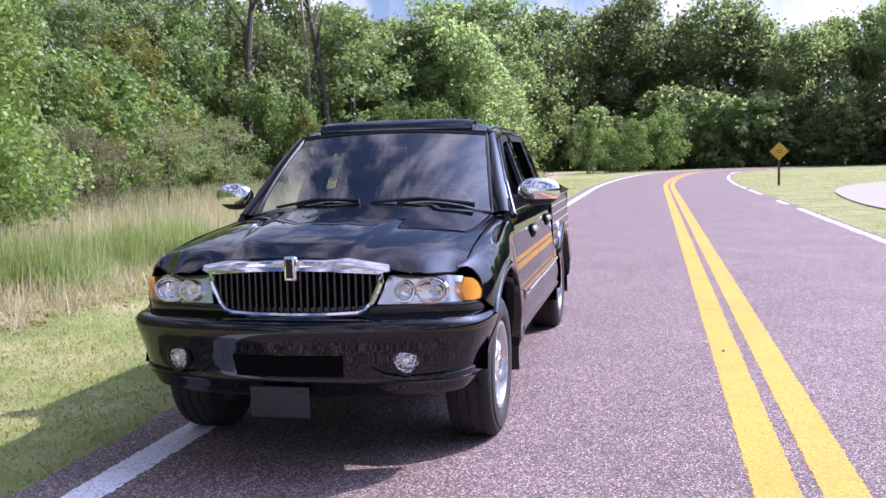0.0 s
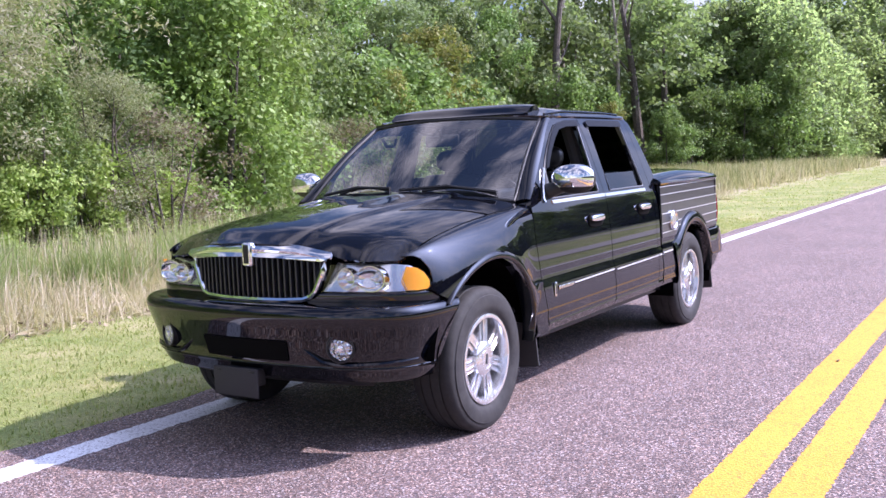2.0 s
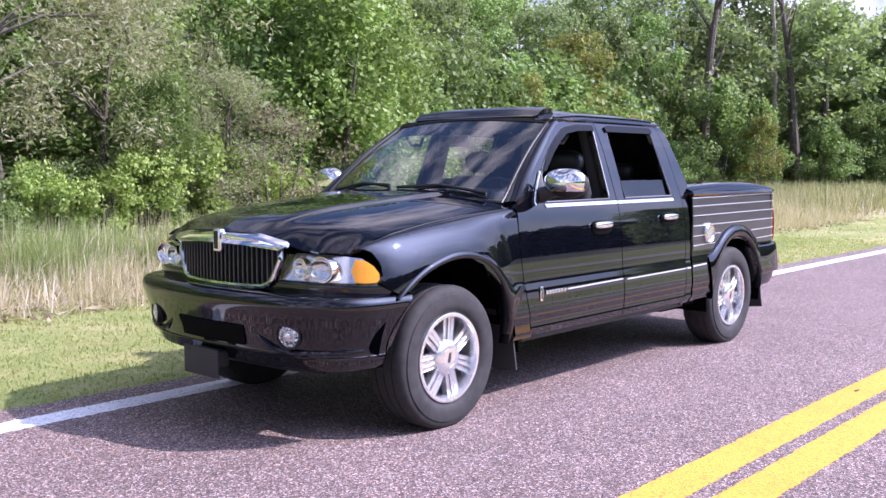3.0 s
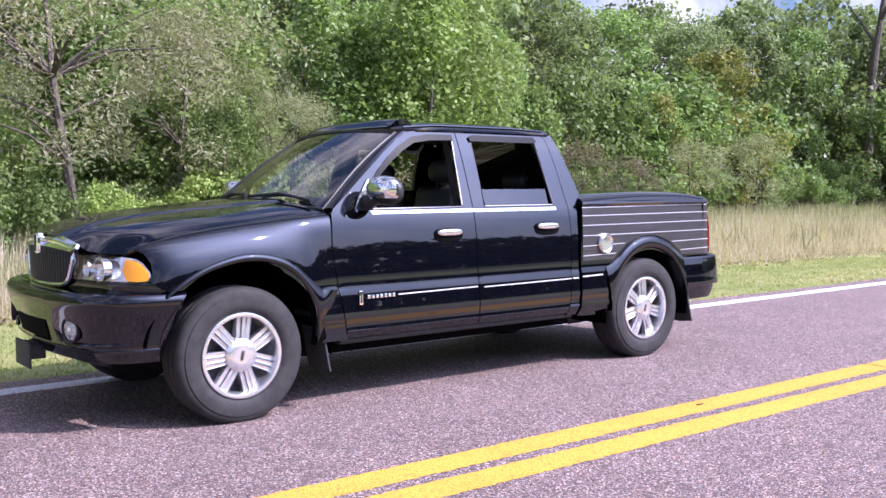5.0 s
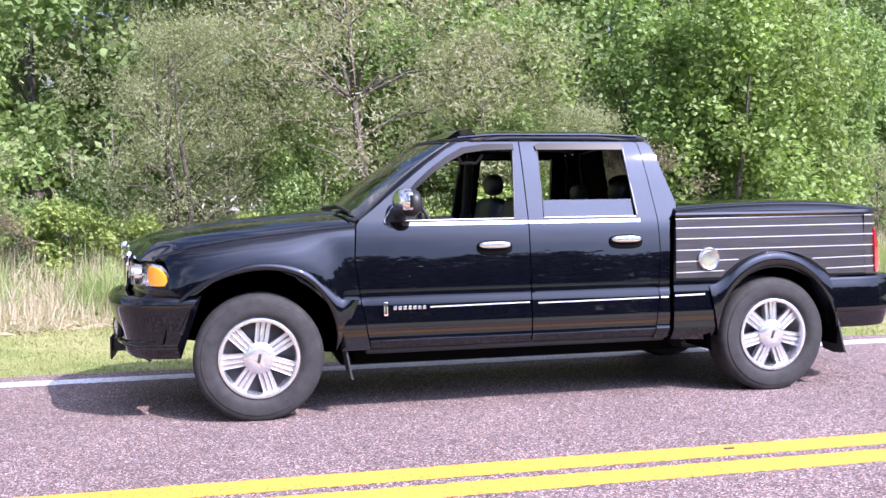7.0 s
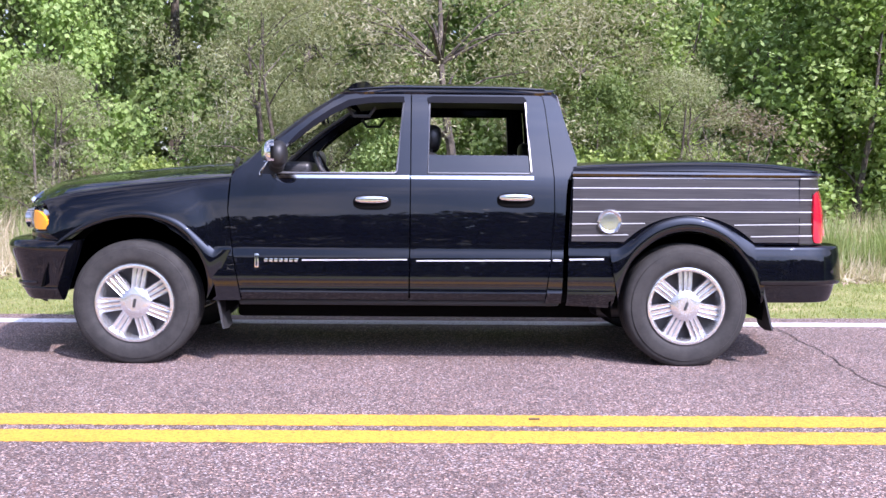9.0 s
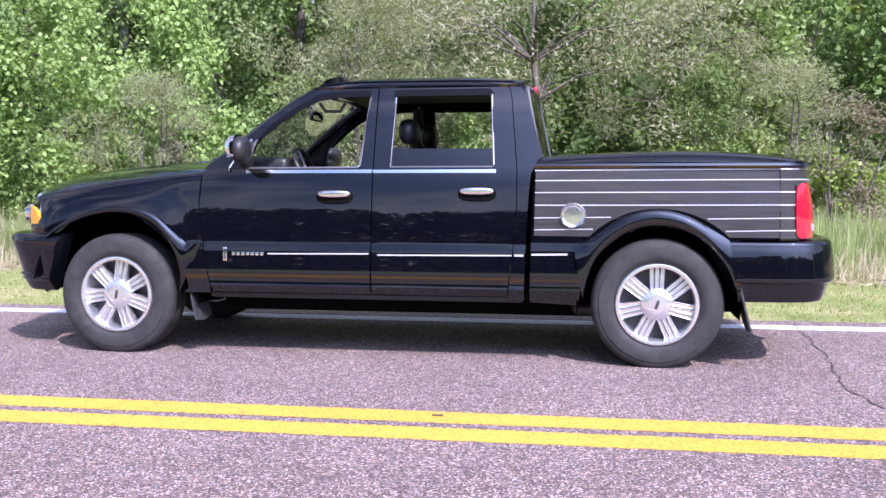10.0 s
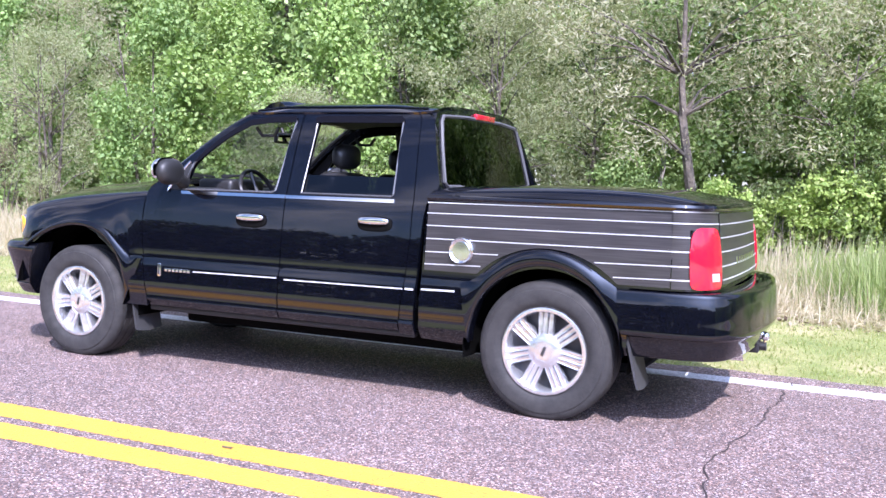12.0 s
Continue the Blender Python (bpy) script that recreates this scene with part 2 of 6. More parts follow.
alloy = mat("bright_machined_alloy", (0.70, 0.71, 0.73), 0.21, 0.85)
stripe_silver = mat("silver_pinstripe", (0.66, 0.66, 0.68), 0.35, 0.5)
visor_smoke = mat("smoked_acrylic", (0.004, 0.004, 0.006), 0.3, Specular_IOR_Level=0.1)
# darker alloy: shade behind the spokes put into its colour; also the hub emblem
alloy_dark = mat("shaded_disc_and_emblem_metal", (0.06, 0.06, 0.065), 0.5, 0.6)
rubber = mat("tyre_rubber", (0.02, 0.02, 0.02), 0.8)
_n, _l, _b = nodes_of(rubber)
_r = ramp_node(_n, [(0.3, (0.012, 0.0115, 0.012)), (0.75, (0.034, 0.032, 0.031))])
_l.new(noise_node(_n, _l, 14.0, 5.0, 0.65).outputs[0], _r.inputs[0])
_l.new(_r.outputs[0], _b.inputs["Base Color"])
black_plastic = mat("black_plastic", (0.014, 0.014, 0.015), 0.5)
flap_rubber = mat("mud_flap_rubber", (0.03, 0.03, 0.032), 0.65)
# black that stands for the shade in recesses, arches and under the body
void_black = mat("unlit_recess_black", (0.003, 0.003, 0.003), 0.9, Specular_IOR_Level=0.1)
grille_grey = mat("grille_bar_grey", (0.07, 0.07, 0.078), 0.3, 0.7)
leather = mat("black_leather", (0.02, 0.02, 0.022), 0.42)
headliner = mat("dark_headliner", (0.035, 0.034, 0.034), 0.9)
plate_mat = mat("bare_grey_plate", (0.026, 0.025, 0.029), 0.6)
frame_grey = mat("grey_rubber_seal", (0.07, 0.07, 0.075), 0.6)
window_trim = mat("satin_window_trim", (0.13, 0.132, 0.14), 0.36, 0.6)


def glass_material(name, colour, base=0.12, rough=0.0):
    """Thin tinted pane: see-through tint under a clear reflection."""
    m = bpy.data.materials.new(name)
    m.use_nodes = True
    n, l = m.node_tree.nodes, m.node_tree.links
    n.remove(n["Principled BSDF"])
    t = n.new("ShaderNodeBsdfTransparent")
    t.inputs[0].default_value = (*colour, 1)
    g = n.new("ShaderNodeBsdfGlossy")
    g.inputs["Roughness"].default_value = rough
    f = n.new("ShaderNodeLayerWeight")
    f.inputs[0].default_value = 0.5
    power = n.new("ShaderNodeMath")
    power.operation = "POWER"
    power.inputs[1].default_value = 5.0
    l.new(f.outputs["Facing"], power.inputs[0])
    grow = n.new("ShaderNodeMath")
    grow.operation = "MULTIPLY_ADD"
    grow.inputs[1].default_value, grow.inputs[2].default_value = 1.0 - base, base
    l.new(power.outputs[0], grow.inputs[0])
    s = n.new("ShaderNodeMixShader")
    l.new(grow.outputs[0], s.inputs[0])
    l.new(t.outputs[0], s.inputs[1])
    l.new(g.outputs[0], s.inputs[2])
    l.new(s.outputs[0], n["Material Output"].inputs[0])
    return m


windshield_glass = glass_material("windshield_glass", (0.72, 0.76, 0.76), 0.23)
side_glass = glass_material("side_glass", (0.22, 0.24, 0.26))
dusty_glass = glass_material("dusty_tinted_glass", (0.15, 0.16, 0.18), 0.07, 0.03)
privacy_glass = glass_material("privacy_glass", (0.05, 0.055, 0.055), 0.05)
reflector = mat("silver_reflector", (0.90, 0.91, 0.92), 0.16, 0.9)
amber = mat("amber_lens", (0.95, 0.36, 0.02), 0.12, 0.0, 0.6)
red_lens = mat("red_lens", (0.43, 0.008, 0.026), 0.1, 0.0, 1.0)
red_pale = mat("pale_reverse_lens", (0.85, 0.4, 0.4), 0.15, 0.0, 1.0)
sign_yellow = mat("sign_yellow", (0.55, 0.33, 0.03), 0.5)
sign_dark = mat("sign_symbol_dark", (0.22, 0.13, 0.02), 0.6)
fog_facets = mat("facetted_fog_glass", (0.62, 0.63, 0.65), 0.12, 0.8, 0.6)
_n, _l, _b = nodes_of(fog_facets)
_c = _n.new("ShaderNodeTexCoord")
_t = _n.new("ShaderNodeTexVoronoi")
_t.inputs["Scale"].default_value = 55.0
_l.new(_c.outputs["Object"], _t.inputs["Vector"])
bump_node(_n, _l, _t.outputs["Distance"], _b, 0.9, 0.02)
brushed = mat("brushed_chrome", (0.80, 0.81, 0.82), 0.2, 1.0)


# ---- mesh helpers ----
def mesh_of(bm, smooth=True, sharp=35):
    me = bpy.data.meshes.new("mesh")
    bm.to_mesh(me)
    bm.free()
    if smooth:
        me.shade_smooth()
        me.set_sharp_from_angle(angle=radians(sharp))
    return me


def part(name, bm, material, parent, label="", smooth=True, sharp=35):
    me = mesh_of(bm, smooth, sharp) if isinstance(bm, bmesh.types.BMesh) else bm
    me.name = name
    if not me.materials:
        me.materials.append(material)
    ob = new(name, me)
    ob.parent = parent
    if label:
        ob["label"] = label
    return ob


def thing(name, label, category, group="", at=(0, 0, 0)):
    ob = new(name)
    ob.empty_display_size = 0.1
    ob.location = at
    return tagged(ob, label, category, group)


def spline(points, x):
    """Smooth value at x of a line through (x, value, ...) points."""
    if x <= points[0][0]:
        return np.array(points[0][1:], float)
    if x >= points[-1][0]:
        return np.array(points[-1][1:], float)
    k = next(i for i in range(len(points) - 1) if points[i + 1][0] >= x)
    p1, p2 = np.array(points[k], float), np.array(points[k + 1], float)
    p0 = np.array(points[k - 1], float) if k else p1
    p3 = np.array(points[k + 2], float) if k + 2 < len(points) else p2
    h = p2[0] - p1[0]
    f = (x - p1[0]) / h
    m1 = (p2[1:] - p0[1:]) / max(p2[0] - p0[0], 1e-9) * h
    m2 = (p3[1:] - p1[1:]) / max(p3[0] - p1[0], 1e-9) * h
    return ((2 * f**3 - 3 * f**2 + 1) * p1[1:] + (f**3 - 2 * f**2 + f) * m1
            + (3 * f**2 - 2 * f**3) * p2[1:] + (f**3 - f**2) * m2)


def smooth01(v):
    v = min(1.0, max(0.0, v))
    return v * v * (3 - 2 * v)


def sheet(outline, place, du, dv, thick=0.0, holes=(), outward=None):
    """A panel cut out of a curved surface: a flat outline in (u, v), ruled into cells, then laid onto place(u, v)."""
    bm = bmesh.new()
    edges = []
    for ring in (outline, *holes):
        vs = [bm.verts.new((u, v, 0)) for u, v in ring]
        edges += [bm.edges.new((vs[i], vs[(i + 1) % len(vs)])) for i in range(len(vs))]
    bmesh.ops.triangle_fill(bm, use_beauty=True, edges=edges, normal=(0, 0, 1))
    lo = [min(p[k] for p in outline) for k in (0, 1)]
    hi = [max(p[k] for p in outline) for k in (0, 1)]
    for k, step in ((0, du), (1, dv)):
        count = max(1, round((hi[k] - lo[k]) / step))
        for i in range(1, count):
            co, no = [0, 0, 0], [0, 0, 0]
            co[k], no[k] = lo[k] + (hi[k] - lo[k]) * i / count, 1
            bmesh.ops.bisect_plane(bm, geom=bm.verts[:] + bm.edges[:] + bm.faces[:], plane_co=co, plane_no=no, dist=1e-5)
    slanted = [e for e in bm.edges if len(e.link_faces) == 2
               and min(abs(e.verts[0].co.x - e.verts[1].co.x), abs(e.verts[0].co.y - e.verts[1].co.y)) > 1e-4]
    bmesh.ops.dissolve_edges(bm, edges=slanted, use_verts=False)
    loose = [v for v in bm.verts if len(v.link_edges) == 2 and all(len(e.link_faces) == 2 for e in v.link_edges)]
    bmesh.ops.dissolve_verts(bm, verts=loose)
    for v in bm.verts:
        v.co = Vector(place(v.co.x, v.co.y))
    bm.normal_update()
    if outward is not None:
        total = sum((f.normal * f.calc_area() for f in bm.faces), Vector())
        if total.dot(Vector(outward)) < 0:
            bmesh.ops.reverse_faces(bm, faces=bm.faces[:])
            bm.normal_update()
    if thick:
        thicken(bm, thick)
    return bm


def thicken(bm, thick):
    """Gives an open sheet depth behind its face."""
    front = bm.faces[:]
    rim = [e for e in bm.edges if len(e.link_faces) == 1]
    back_of = {v: bm.verts.new(v.co - v.normal * thick) for v in bm.verts[:]}
    for f in front:
        bm.faces.new([back_of[v] for v in reversed(f.verts)])
    for e in rim:
        loop = e.link_loops[0]
        a, b = loop.vert, loop.link_loop_next.vert
        bm.faces.new((b, a, back_of[a], back_of[b]))
    bm.normal_update()


def box(bm, lo, hi, bevel=0.0, m=None):
    made = bmesh.ops.create_cube(bm, size=1.0)["verts"]
    for v in made:
        v.co = Vector([lo[k] + (hi[k] - lo[k]) * (v.co[k] + 0.5) for k in range(3)])
    if bevel:
        es = list({e for v in made for e in v.link_edges})
        out = bmesh.ops.bevel(bm, geom=es, offset=bevel, segments=3, profile=0.5, affect="EDGES")
        made = list({v for f in out["faces"] for v in f.verts} | {v for v in made if v.is_valid})
    if m is not None:
        bmesh.ops.transform(bm, matrix=m, verts=made)
    return made


def lathe(bm, profile, axis="Y", steps=48, centre=(0, 0, 0), closed=False):
    """Turns a profile of (radius, along) about an axis."""
    rings = []
    c = Vector(centre)
    for r, a in profile:
        ring = []
        for i in range(steps):
            w = 2 * math.pi * i / steps
            p = {"Y": (r * math.cos(w), a, r * math.sin(w)), "Z": (r * math.cos(w), r * math.sin(w), a),
                 "X": (a, r * math.cos(w), r * math.sin(w))}[axis]
            ring.append(bm.verts.new(c + Vector(p)))
        rings.append(ring)
    pairs = list(zip(rings, rings[1:])) + ([(rings[-1], rings[0])] if closed else [])
    for a, b in pairs:
        for i in range(steps):
            bm.faces.new((a[i], a[(i + 1) % steps], b[(i + 1) % steps], b[i]))
    if not closed:
        for ring in (rings[0], rings[-1]):
            if max((v.co - ring[0].co).length for v in ring) > 1e-4:
                bm.faces.new(ring)
    bmesh.ops.recalc_face_normals(bm, faces=bm.faces[:])
    return bm


def tube(bm, points, radius, sides=8, closed=False, flat=1.0):
    """A round bar along points; radius may be a list."""
    pts = [Vector(p) for p in points]
    n = len(pts)
    rings = []
    up = Vector((0, 0, 1))
    for i, p in enumerate(pts):
        a = pts[i - 1] if i or closed else p
        b = pts[(i + 1) % n] if i + 1 < n or closed else p
        d = (b - a).normalized()
        side = d.cross(up)
        if side.length < 0.05:
            side = d.cross(Vector((0, 1, 0)))
        side.normalize()
        top = side.cross(d)
        r = radius[i] if isinstance(radius, (list, tuple)) else radius
        rings.append([bm.verts.new(p + side * (r * math.cos(2 * math.pi * k / sides)) + top * (r * flat * math.sin(2 * math.pi * k / sides)))
                      for k in range(sides)])
    pairs = list(zip(rings, rings[1:])) + ([(rings[-1], rings[0])] if closed else [])
    for a, b in pairs:
        for k in range(sides):
            bm.faces.new((a[k], a[(k + 1) % sides], b[(k + 1) % sides], b[k]))
    if not closed:
        bm.faces.new(rings[0])
        bm.faces.new(rings[-1])
    bmesh.ops.recalc_face_normals(bm, faces=bm.faces[:])
    return bm


def blob(bm, centre, radii, u=20, v=12, power=1.0, m=None):
    """A rounded block: a sphere drawn towards a box as power falls below one."""
    made = bmesh.ops.create_uvsphere(bm, u_segments=u, v_segments=v, radius=1.0)["verts"]
    for w in made:
        w.co = Vector([math.copysign(abs(w.co[k]) ** power, w.co[k]) * radii[k] for k in range(3)])
        if m is not None:
            w.co = m @ w.co
        w.co += Vector(centre)
    return made


def arc(cx, cz, r, a0, a1, n):
    return [(cx + r * math.cos(radians(a0 + (a1 - a0) * i / n)), cz + r * math.sin(radians(a0 + (a1 - a0) * i / n))) for i in range(n + 1)]


# ---- ground, road ----
def centre_line():
    """The road's middle: straight beside the truck, a slow bend, then a tight right-hand curve."""
    pts, x, y, a = [], -70.0, -2.49, 0.0
    while len(pts) < 260:
        pts.append((x, y, a))
        step = 2.0 if x < 30 and a == 0 else 1.0
        bend = 0.0 if x < 38 and a == 0 else (1 / 230 if a < 0.12 else 1 / 34)
        a += bend * step
        x, y = x + math.cos(a) * step, y - math.sin(a) * step
        if a > 1.9:
            break
    return pts


ROAD = centre_line()


def strip(off0, off1, z, name, material, start=-70.0, stop=1e9, wobble=0.0, parent=None, label=""):
    rng = random.Random(name)
    bm = bmesh.new()
    last = None
    fine = []
    for (x0, y0, a0), (x1, y1, a1) in zip(ROAD, ROAD[1:]):
        k = (90 if wobble < 0.02 else 8) if wobble and x0 < 40 else 1
        fine += [(x0 + (x1 - x0) * i / k, y0 + (y1 - y0) * i / k, a0 + (a1 - a0) * i / k) for i in range(k)]
    for x, y, a in fine:
        if not start <= x <= stop:
            continue
        n = Vector((math.sin(a), math.cos(a), 0))
        row = [bm.verts.new(Vector((x, y, z)) + n * (o + rng.uniform(-wobble, wobble))) for o in (off0, off1)]
        if last:
            bm.faces.new((last[0], row[0], row[1], last[1]))
        last = row
    bmesh.ops.recalc_face_normals(bm, faces=bm.faces[:])
    ob = part(name, bm, material, parent, smooth=False)
    return tagged(ob, label, kind="structure") if label else ob


def ground_height(x, y):
    """Level by the road, a slight dip and roll in the meadow."""
    away = max(0.0, y - 1.3)
    roll = 0.05 * noise.noise((x * 0.35, y * 0.35, 0)) * smooth01(away / 4)
    roll += 0.35 * noise.noise((x * 0.04, y * 0.04, 3)) * smooth01((abs(y + 2) - 14) / 20)
    return -0.02 + roll


def build_ground():
    xs = [-700, -350, -180, -100, -60, -40] + [-30 + 0.75 * i for i in range(94)] + [45, 55, 70, 90, 120, 180, 300, 500, 800]
    ys = [-700, -350, -180, -100, -60, -40, -28, -20, -14, -10, -7.5, -5.6] + [-3, 0] + [1.15 + 0.5 * i for i in range(26)] + [16, 20, 26, 34, 45, 60, 90, 140, 220, 400, 700]
    verts = [(x, y, ground_height(x, y)) for y in ys for x in xs]
    w = len(xs)
    faces = [(j * w + i, j * w + i + 1, (j + 1) * w + i + 1, (j + 1) * w + i) for j in range(len(ys) - 1) for i in range(w - 1)]
    me = bpy.data.meshes.new("ground")
    me.from_pydata(verts, [], faces)
    me.shade_smooth()
    ob = part("ground", me, meadow, None)
    tagged(ob, "mown green verge running into rough dry meadow", "ground", kind="structure")


build_ground()
road = strip(-3.25, 3.76, 0.0, "road", asphalt, wobble=0.035, label="purplish-brown chip-seal asphalt road, curving away to the trees")
road["category"] = "road"
strip(0.04, 0.255, 0.002, "yellow_line", yellow_paint, wobble=0.007, label="solid yellow centre line of worn road paint")
strip(-0.26, -0.05, 0.002, "yellow_line", yellow_paint, wobble=0.007, label="solid yellow centre line of worn road paint")
strip(3.27, 3.48, 0.002, "white_edge_line", white_paint, wobble=0.008, label="white edge line beside the grass verge")
for _a, _b in ((-30, 21.5), (23.6, 26.2), (30.5, 35), (36.2, 39), (40, 60), (62, 200)):
    strip(-3.14, -3.0, 0.002, "white_edge_line", white_paint, start=_a, stop=_b, wobble=0.025, label="thin worn white edge line on the outer side")


def build_crack():
    rng = random.Random(4)
    bm = bmesh.new()
    last, x, y = None, 4.75, 1.2
    while y > -5.6:
        w = rng.uniform(0.002, 0.0065)
        row = [bm.verts.new((x - w, y, 0.0035)), bm.verts.new((x + w, y, 0.0035))]
        if last:
            bm.faces.new((last[0], last[1], row[1], row[0]))
        last = row
        y -= 0.07
        x += rng.uniform(-0.028, 0.028) - 0.002
    bmesh.ops.recalc_face_normals(bm, faces=bm.faces[:])
    tagged(part("road_crack", bm, crack_mat, None, smooth=False), "thin jagged crack across the asphalt", "crack", kind="structure")


build_crack()


def build_path():
    """Pale path that bends through the lawn on the outer side of the road."""
    pts = [(3, -17.0), (9, -11.5), (15, -9.2), (22, -8.5), (28, -8.8), (33, -9.5), (37, -10.7), (40, -12.5), (43, -15.5), (47, -21.5), (54, -34)]
    bm = bmesh.new()
    last = None
    for k in range(len(pts) * 5 - 4):
        s = k / 5
        p = spline([(i, *q) for i, q in enumerate(pts)], s)
        d = spline([(i, *q) for i, q in enumerate(pts)], s + 0.05) - spline([(i, *q) for i, q in enumerate(pts)], s - 0.05)
        d = d / max(1e-6, np.linalg.norm(d)) if np.linalg.norm(d) > 1e-6 else np.array([1.0, 0.0])
        row = [bm.verts.new((p[0] - d[1] * o, p[1] + d[0] * o, 0.012)) for o in (1.0, -1.6)]
        if last:
            bm.faces.new((last[0], row[0], row[1], last[1]))
        last = row
    bmesh.ops.recalc_face_normals(bm, faces=bm.faces[:])
    tagged(part("path", bm, concrete, None, smooth=False), "pale concrete footpath bending through the lawn", "path", kind="structure")


build_path()


# ---- plants ----
def quads(rng, centres, along, length, width, out):
    """One pointed leaf for each centre: four corners, lying along its own direction."""
    n = len(centres)
    d = along / np.maximum(np.linalg.norm(along, axis=1, keepdims=True), 1e-6)
    r = rng.normal(size=(n, 3)) + out
    side = np.cross(d, r)
    side /= np.maximum(np.linalg.norm(side, axis=1, keepdims=True), 1e-6)
    L, W = length[:, None], width[:, None]
    v = np.stack([centres - d * L * 0.5, centres + side * W * 0.5 - d * L * 0.08, centres + d * L * 0.5, centres - side * W * 0.5 - d * L * 0.08], 1)
    return v.reshape(-1, 3)


def leaf_mesh(verts, name):
    n = len(verts) // 4
    me = bpy.data.meshes.new(name)
    me.from_pydata(verts.round(4).tolist(), [], np.arange(4 * n).reshape(n, 4).tolist())
    return me


def crown(rng, height, base, radius, leaves, size, lumps, profile, aspect=0.6, droop=0.0, lump=0.2, squash=0.8, ragged=0.3):
    """Leaf clumps set through a crown's volume, denser to its outside."""
    f = rng.uniform(0, 1, lumps) ** 0.85
    z = base + (height - base) * f
    ang = rng.uniform(0, 2 * np.pi, lumps)
    rad = radius * np.array([profile(v) for v in f]) * (rng.uniform(0.15, 1.0, lumps) ** 0.55) * rng.uniform(1 - ragged, 1 + ragged, lumps)
    c = np.stack([np.cos(ang) * rad, np.sin(ang) * rad, z], 1)
    size_l = radius * lump * rng.uniform(0.55, 1.35, lumps)
    pick = rng.choice(lumps, leaves, p=size_l**2 / (size_l**2).sum())
    off = rng.normal(size=(leaves, 3))
    off /= np.linalg.norm(off, axis=1, keepdims=True)
    off *= (rng.uniform(0, 1, (leaves, 1)) ** 0.4) * size_l[pick][:, None]
    off[:, 2] *= squash
    stray = rng.uniform(0, 1, leaves) < 0.12
    off[stray] *= 1.6
    p = c[pick] + off
    p[:, 2] = np.maximum(p[:, 2], 0.05)
    along = rng.normal(size=(leaves, 3)) + off / size_l[pick][:, None] * 0.8
    along[:, 2] -= droop
    s = size * rng.uniform(0.6, 1.35, leaves)
    return quads(rng, p, along, s, s * aspect, off / size_l[pick][:, None] * 3.6 + np.array([0, -0.8, 1.8]))


def limbs(bm, rng, height, base, radius, trunk, count, stems=1, lean=0.06, apart=None):
    """Tapered, slightly crooked stems, with limbs into the crown."""
    for s in range(stems):
        x = y = 0.0
        if stems > 1:
            x, y = rng.uniform(-0.3, 0.3), rng.uniform(-0.3, 0.3)
        dx, dy = rng.uniform(-lean, lean) * (3 if stems > 1 else 1), rng.uniform(-lean, lean) * (3 if stems > 1 else 1)
        top = height * rng.uniform(0.78, 0.92)
        pts = [(x + dx * h + 0.05 * math.sin(h * 1.7 + s), y + dy * h + 0.05 * math.cos(h * 1.3 + s), h) for h in np.linspace(-0.15, top, 9)]
        tube(bm, pts, [trunk * (1.15 - 0.95 * i / 8) for i in range(9)], 7)
        for k in range(count):
            i = int(rng.integers(2, 8))
            p = Vector(pts[i])
            if p.z < base * 0.7:
                p = Vector(pts[min(8, i + 3)])
            w = rng.uniform(0, 2 * math.pi)
            r = radius * rng.uniform(0.35, 0.65)
            e = p + Vector((math.cos(w) * r, math.sin(w) * r, r * rng.uniform(0.2, 0.9)))
            mid = (p + e) / 2 + Vector((0, 0, 0.12 * r))
            q = trunk * (0.5 - 0.03 * i)
            arm = bmesh.new() if apart is not None else bm
            tube(arm, [p, mid, e], [q, q * 0.6, q * 0.2], 5)
            if apart is not None:
                apart.append(arm)


def plant(name, label, category, seed, height, base, radius, leaves, size, lumps, leaf, trunk=0.1, stems=1, count=6, woody=None, **shape):
    rng = np.random.default_rng(seed)
    t = thing(name, label, category)
    bm = bmesh.new()
    arms = []
    limbs(bm, rng, height, base, radius, trunk, count, stems, apart=arms)
    part("trunk" if stems == 1 else "stem", bm, woody or bark, t)
    for arm in arms:
        part("limb", arm, woody or bark, t)
    part("crown", leaf_mesh(crown(rng, height, base, radius, leaves, size, lumps, **shape), "crown"), leaf, t)
    return t


def round_top(f):
    return math.sqrt(max(0.02, 1 - (2 * f - 0.9) ** 2 * 0.8))


def vase(f):
    return 0.35 + 0.75 * math.sin(min(1, f * 0.95 + 0.08) * math.pi) ** 0.8


def spire(f):
    """Broad below, drawn to a leafy point."""
    return 0.55 + 0.55 * math.sin(min(1.0, f * 1.25) * math.pi) if f < 0.55 else max(0.10, 1.0 - 1.05 * (f - 0.42))


YOUNG, WILLOW, GREY, SHRUB, TALL, FAR, YOUNG_BACK, TALL_BACK, FIELD, HEDGE = [], [], [], [], [], [], [], [], [], []
for k in range(4):
    YOUNG.append(plant("young_poplar", "leafy bright green young poplar at the wood's edge", "tree", 10 + k, 5.6, 0.15, 1.6, 12500, 0.108, 62, leaf_green,
                       trunk=0.06, stems=2, count=5, profile=spire, aspect=0.75, lump=0.27, squash=1.15, ragged=0.42))
for k in range(2):
    WILLOW.append(plant("willow", "feathery olive-green willow with a dark trunk in the meadow", "tree", 30 + k, 6.2, 1.0, 2.5, 22000, 0.088, 105, leaf_olive,
                        trunk=0.075, stems=1 + 2 * k, count=16 - 8 * k, profile=round_top, aspect=0.3, droop=0.4, lump=0.2, ragged=0.38))
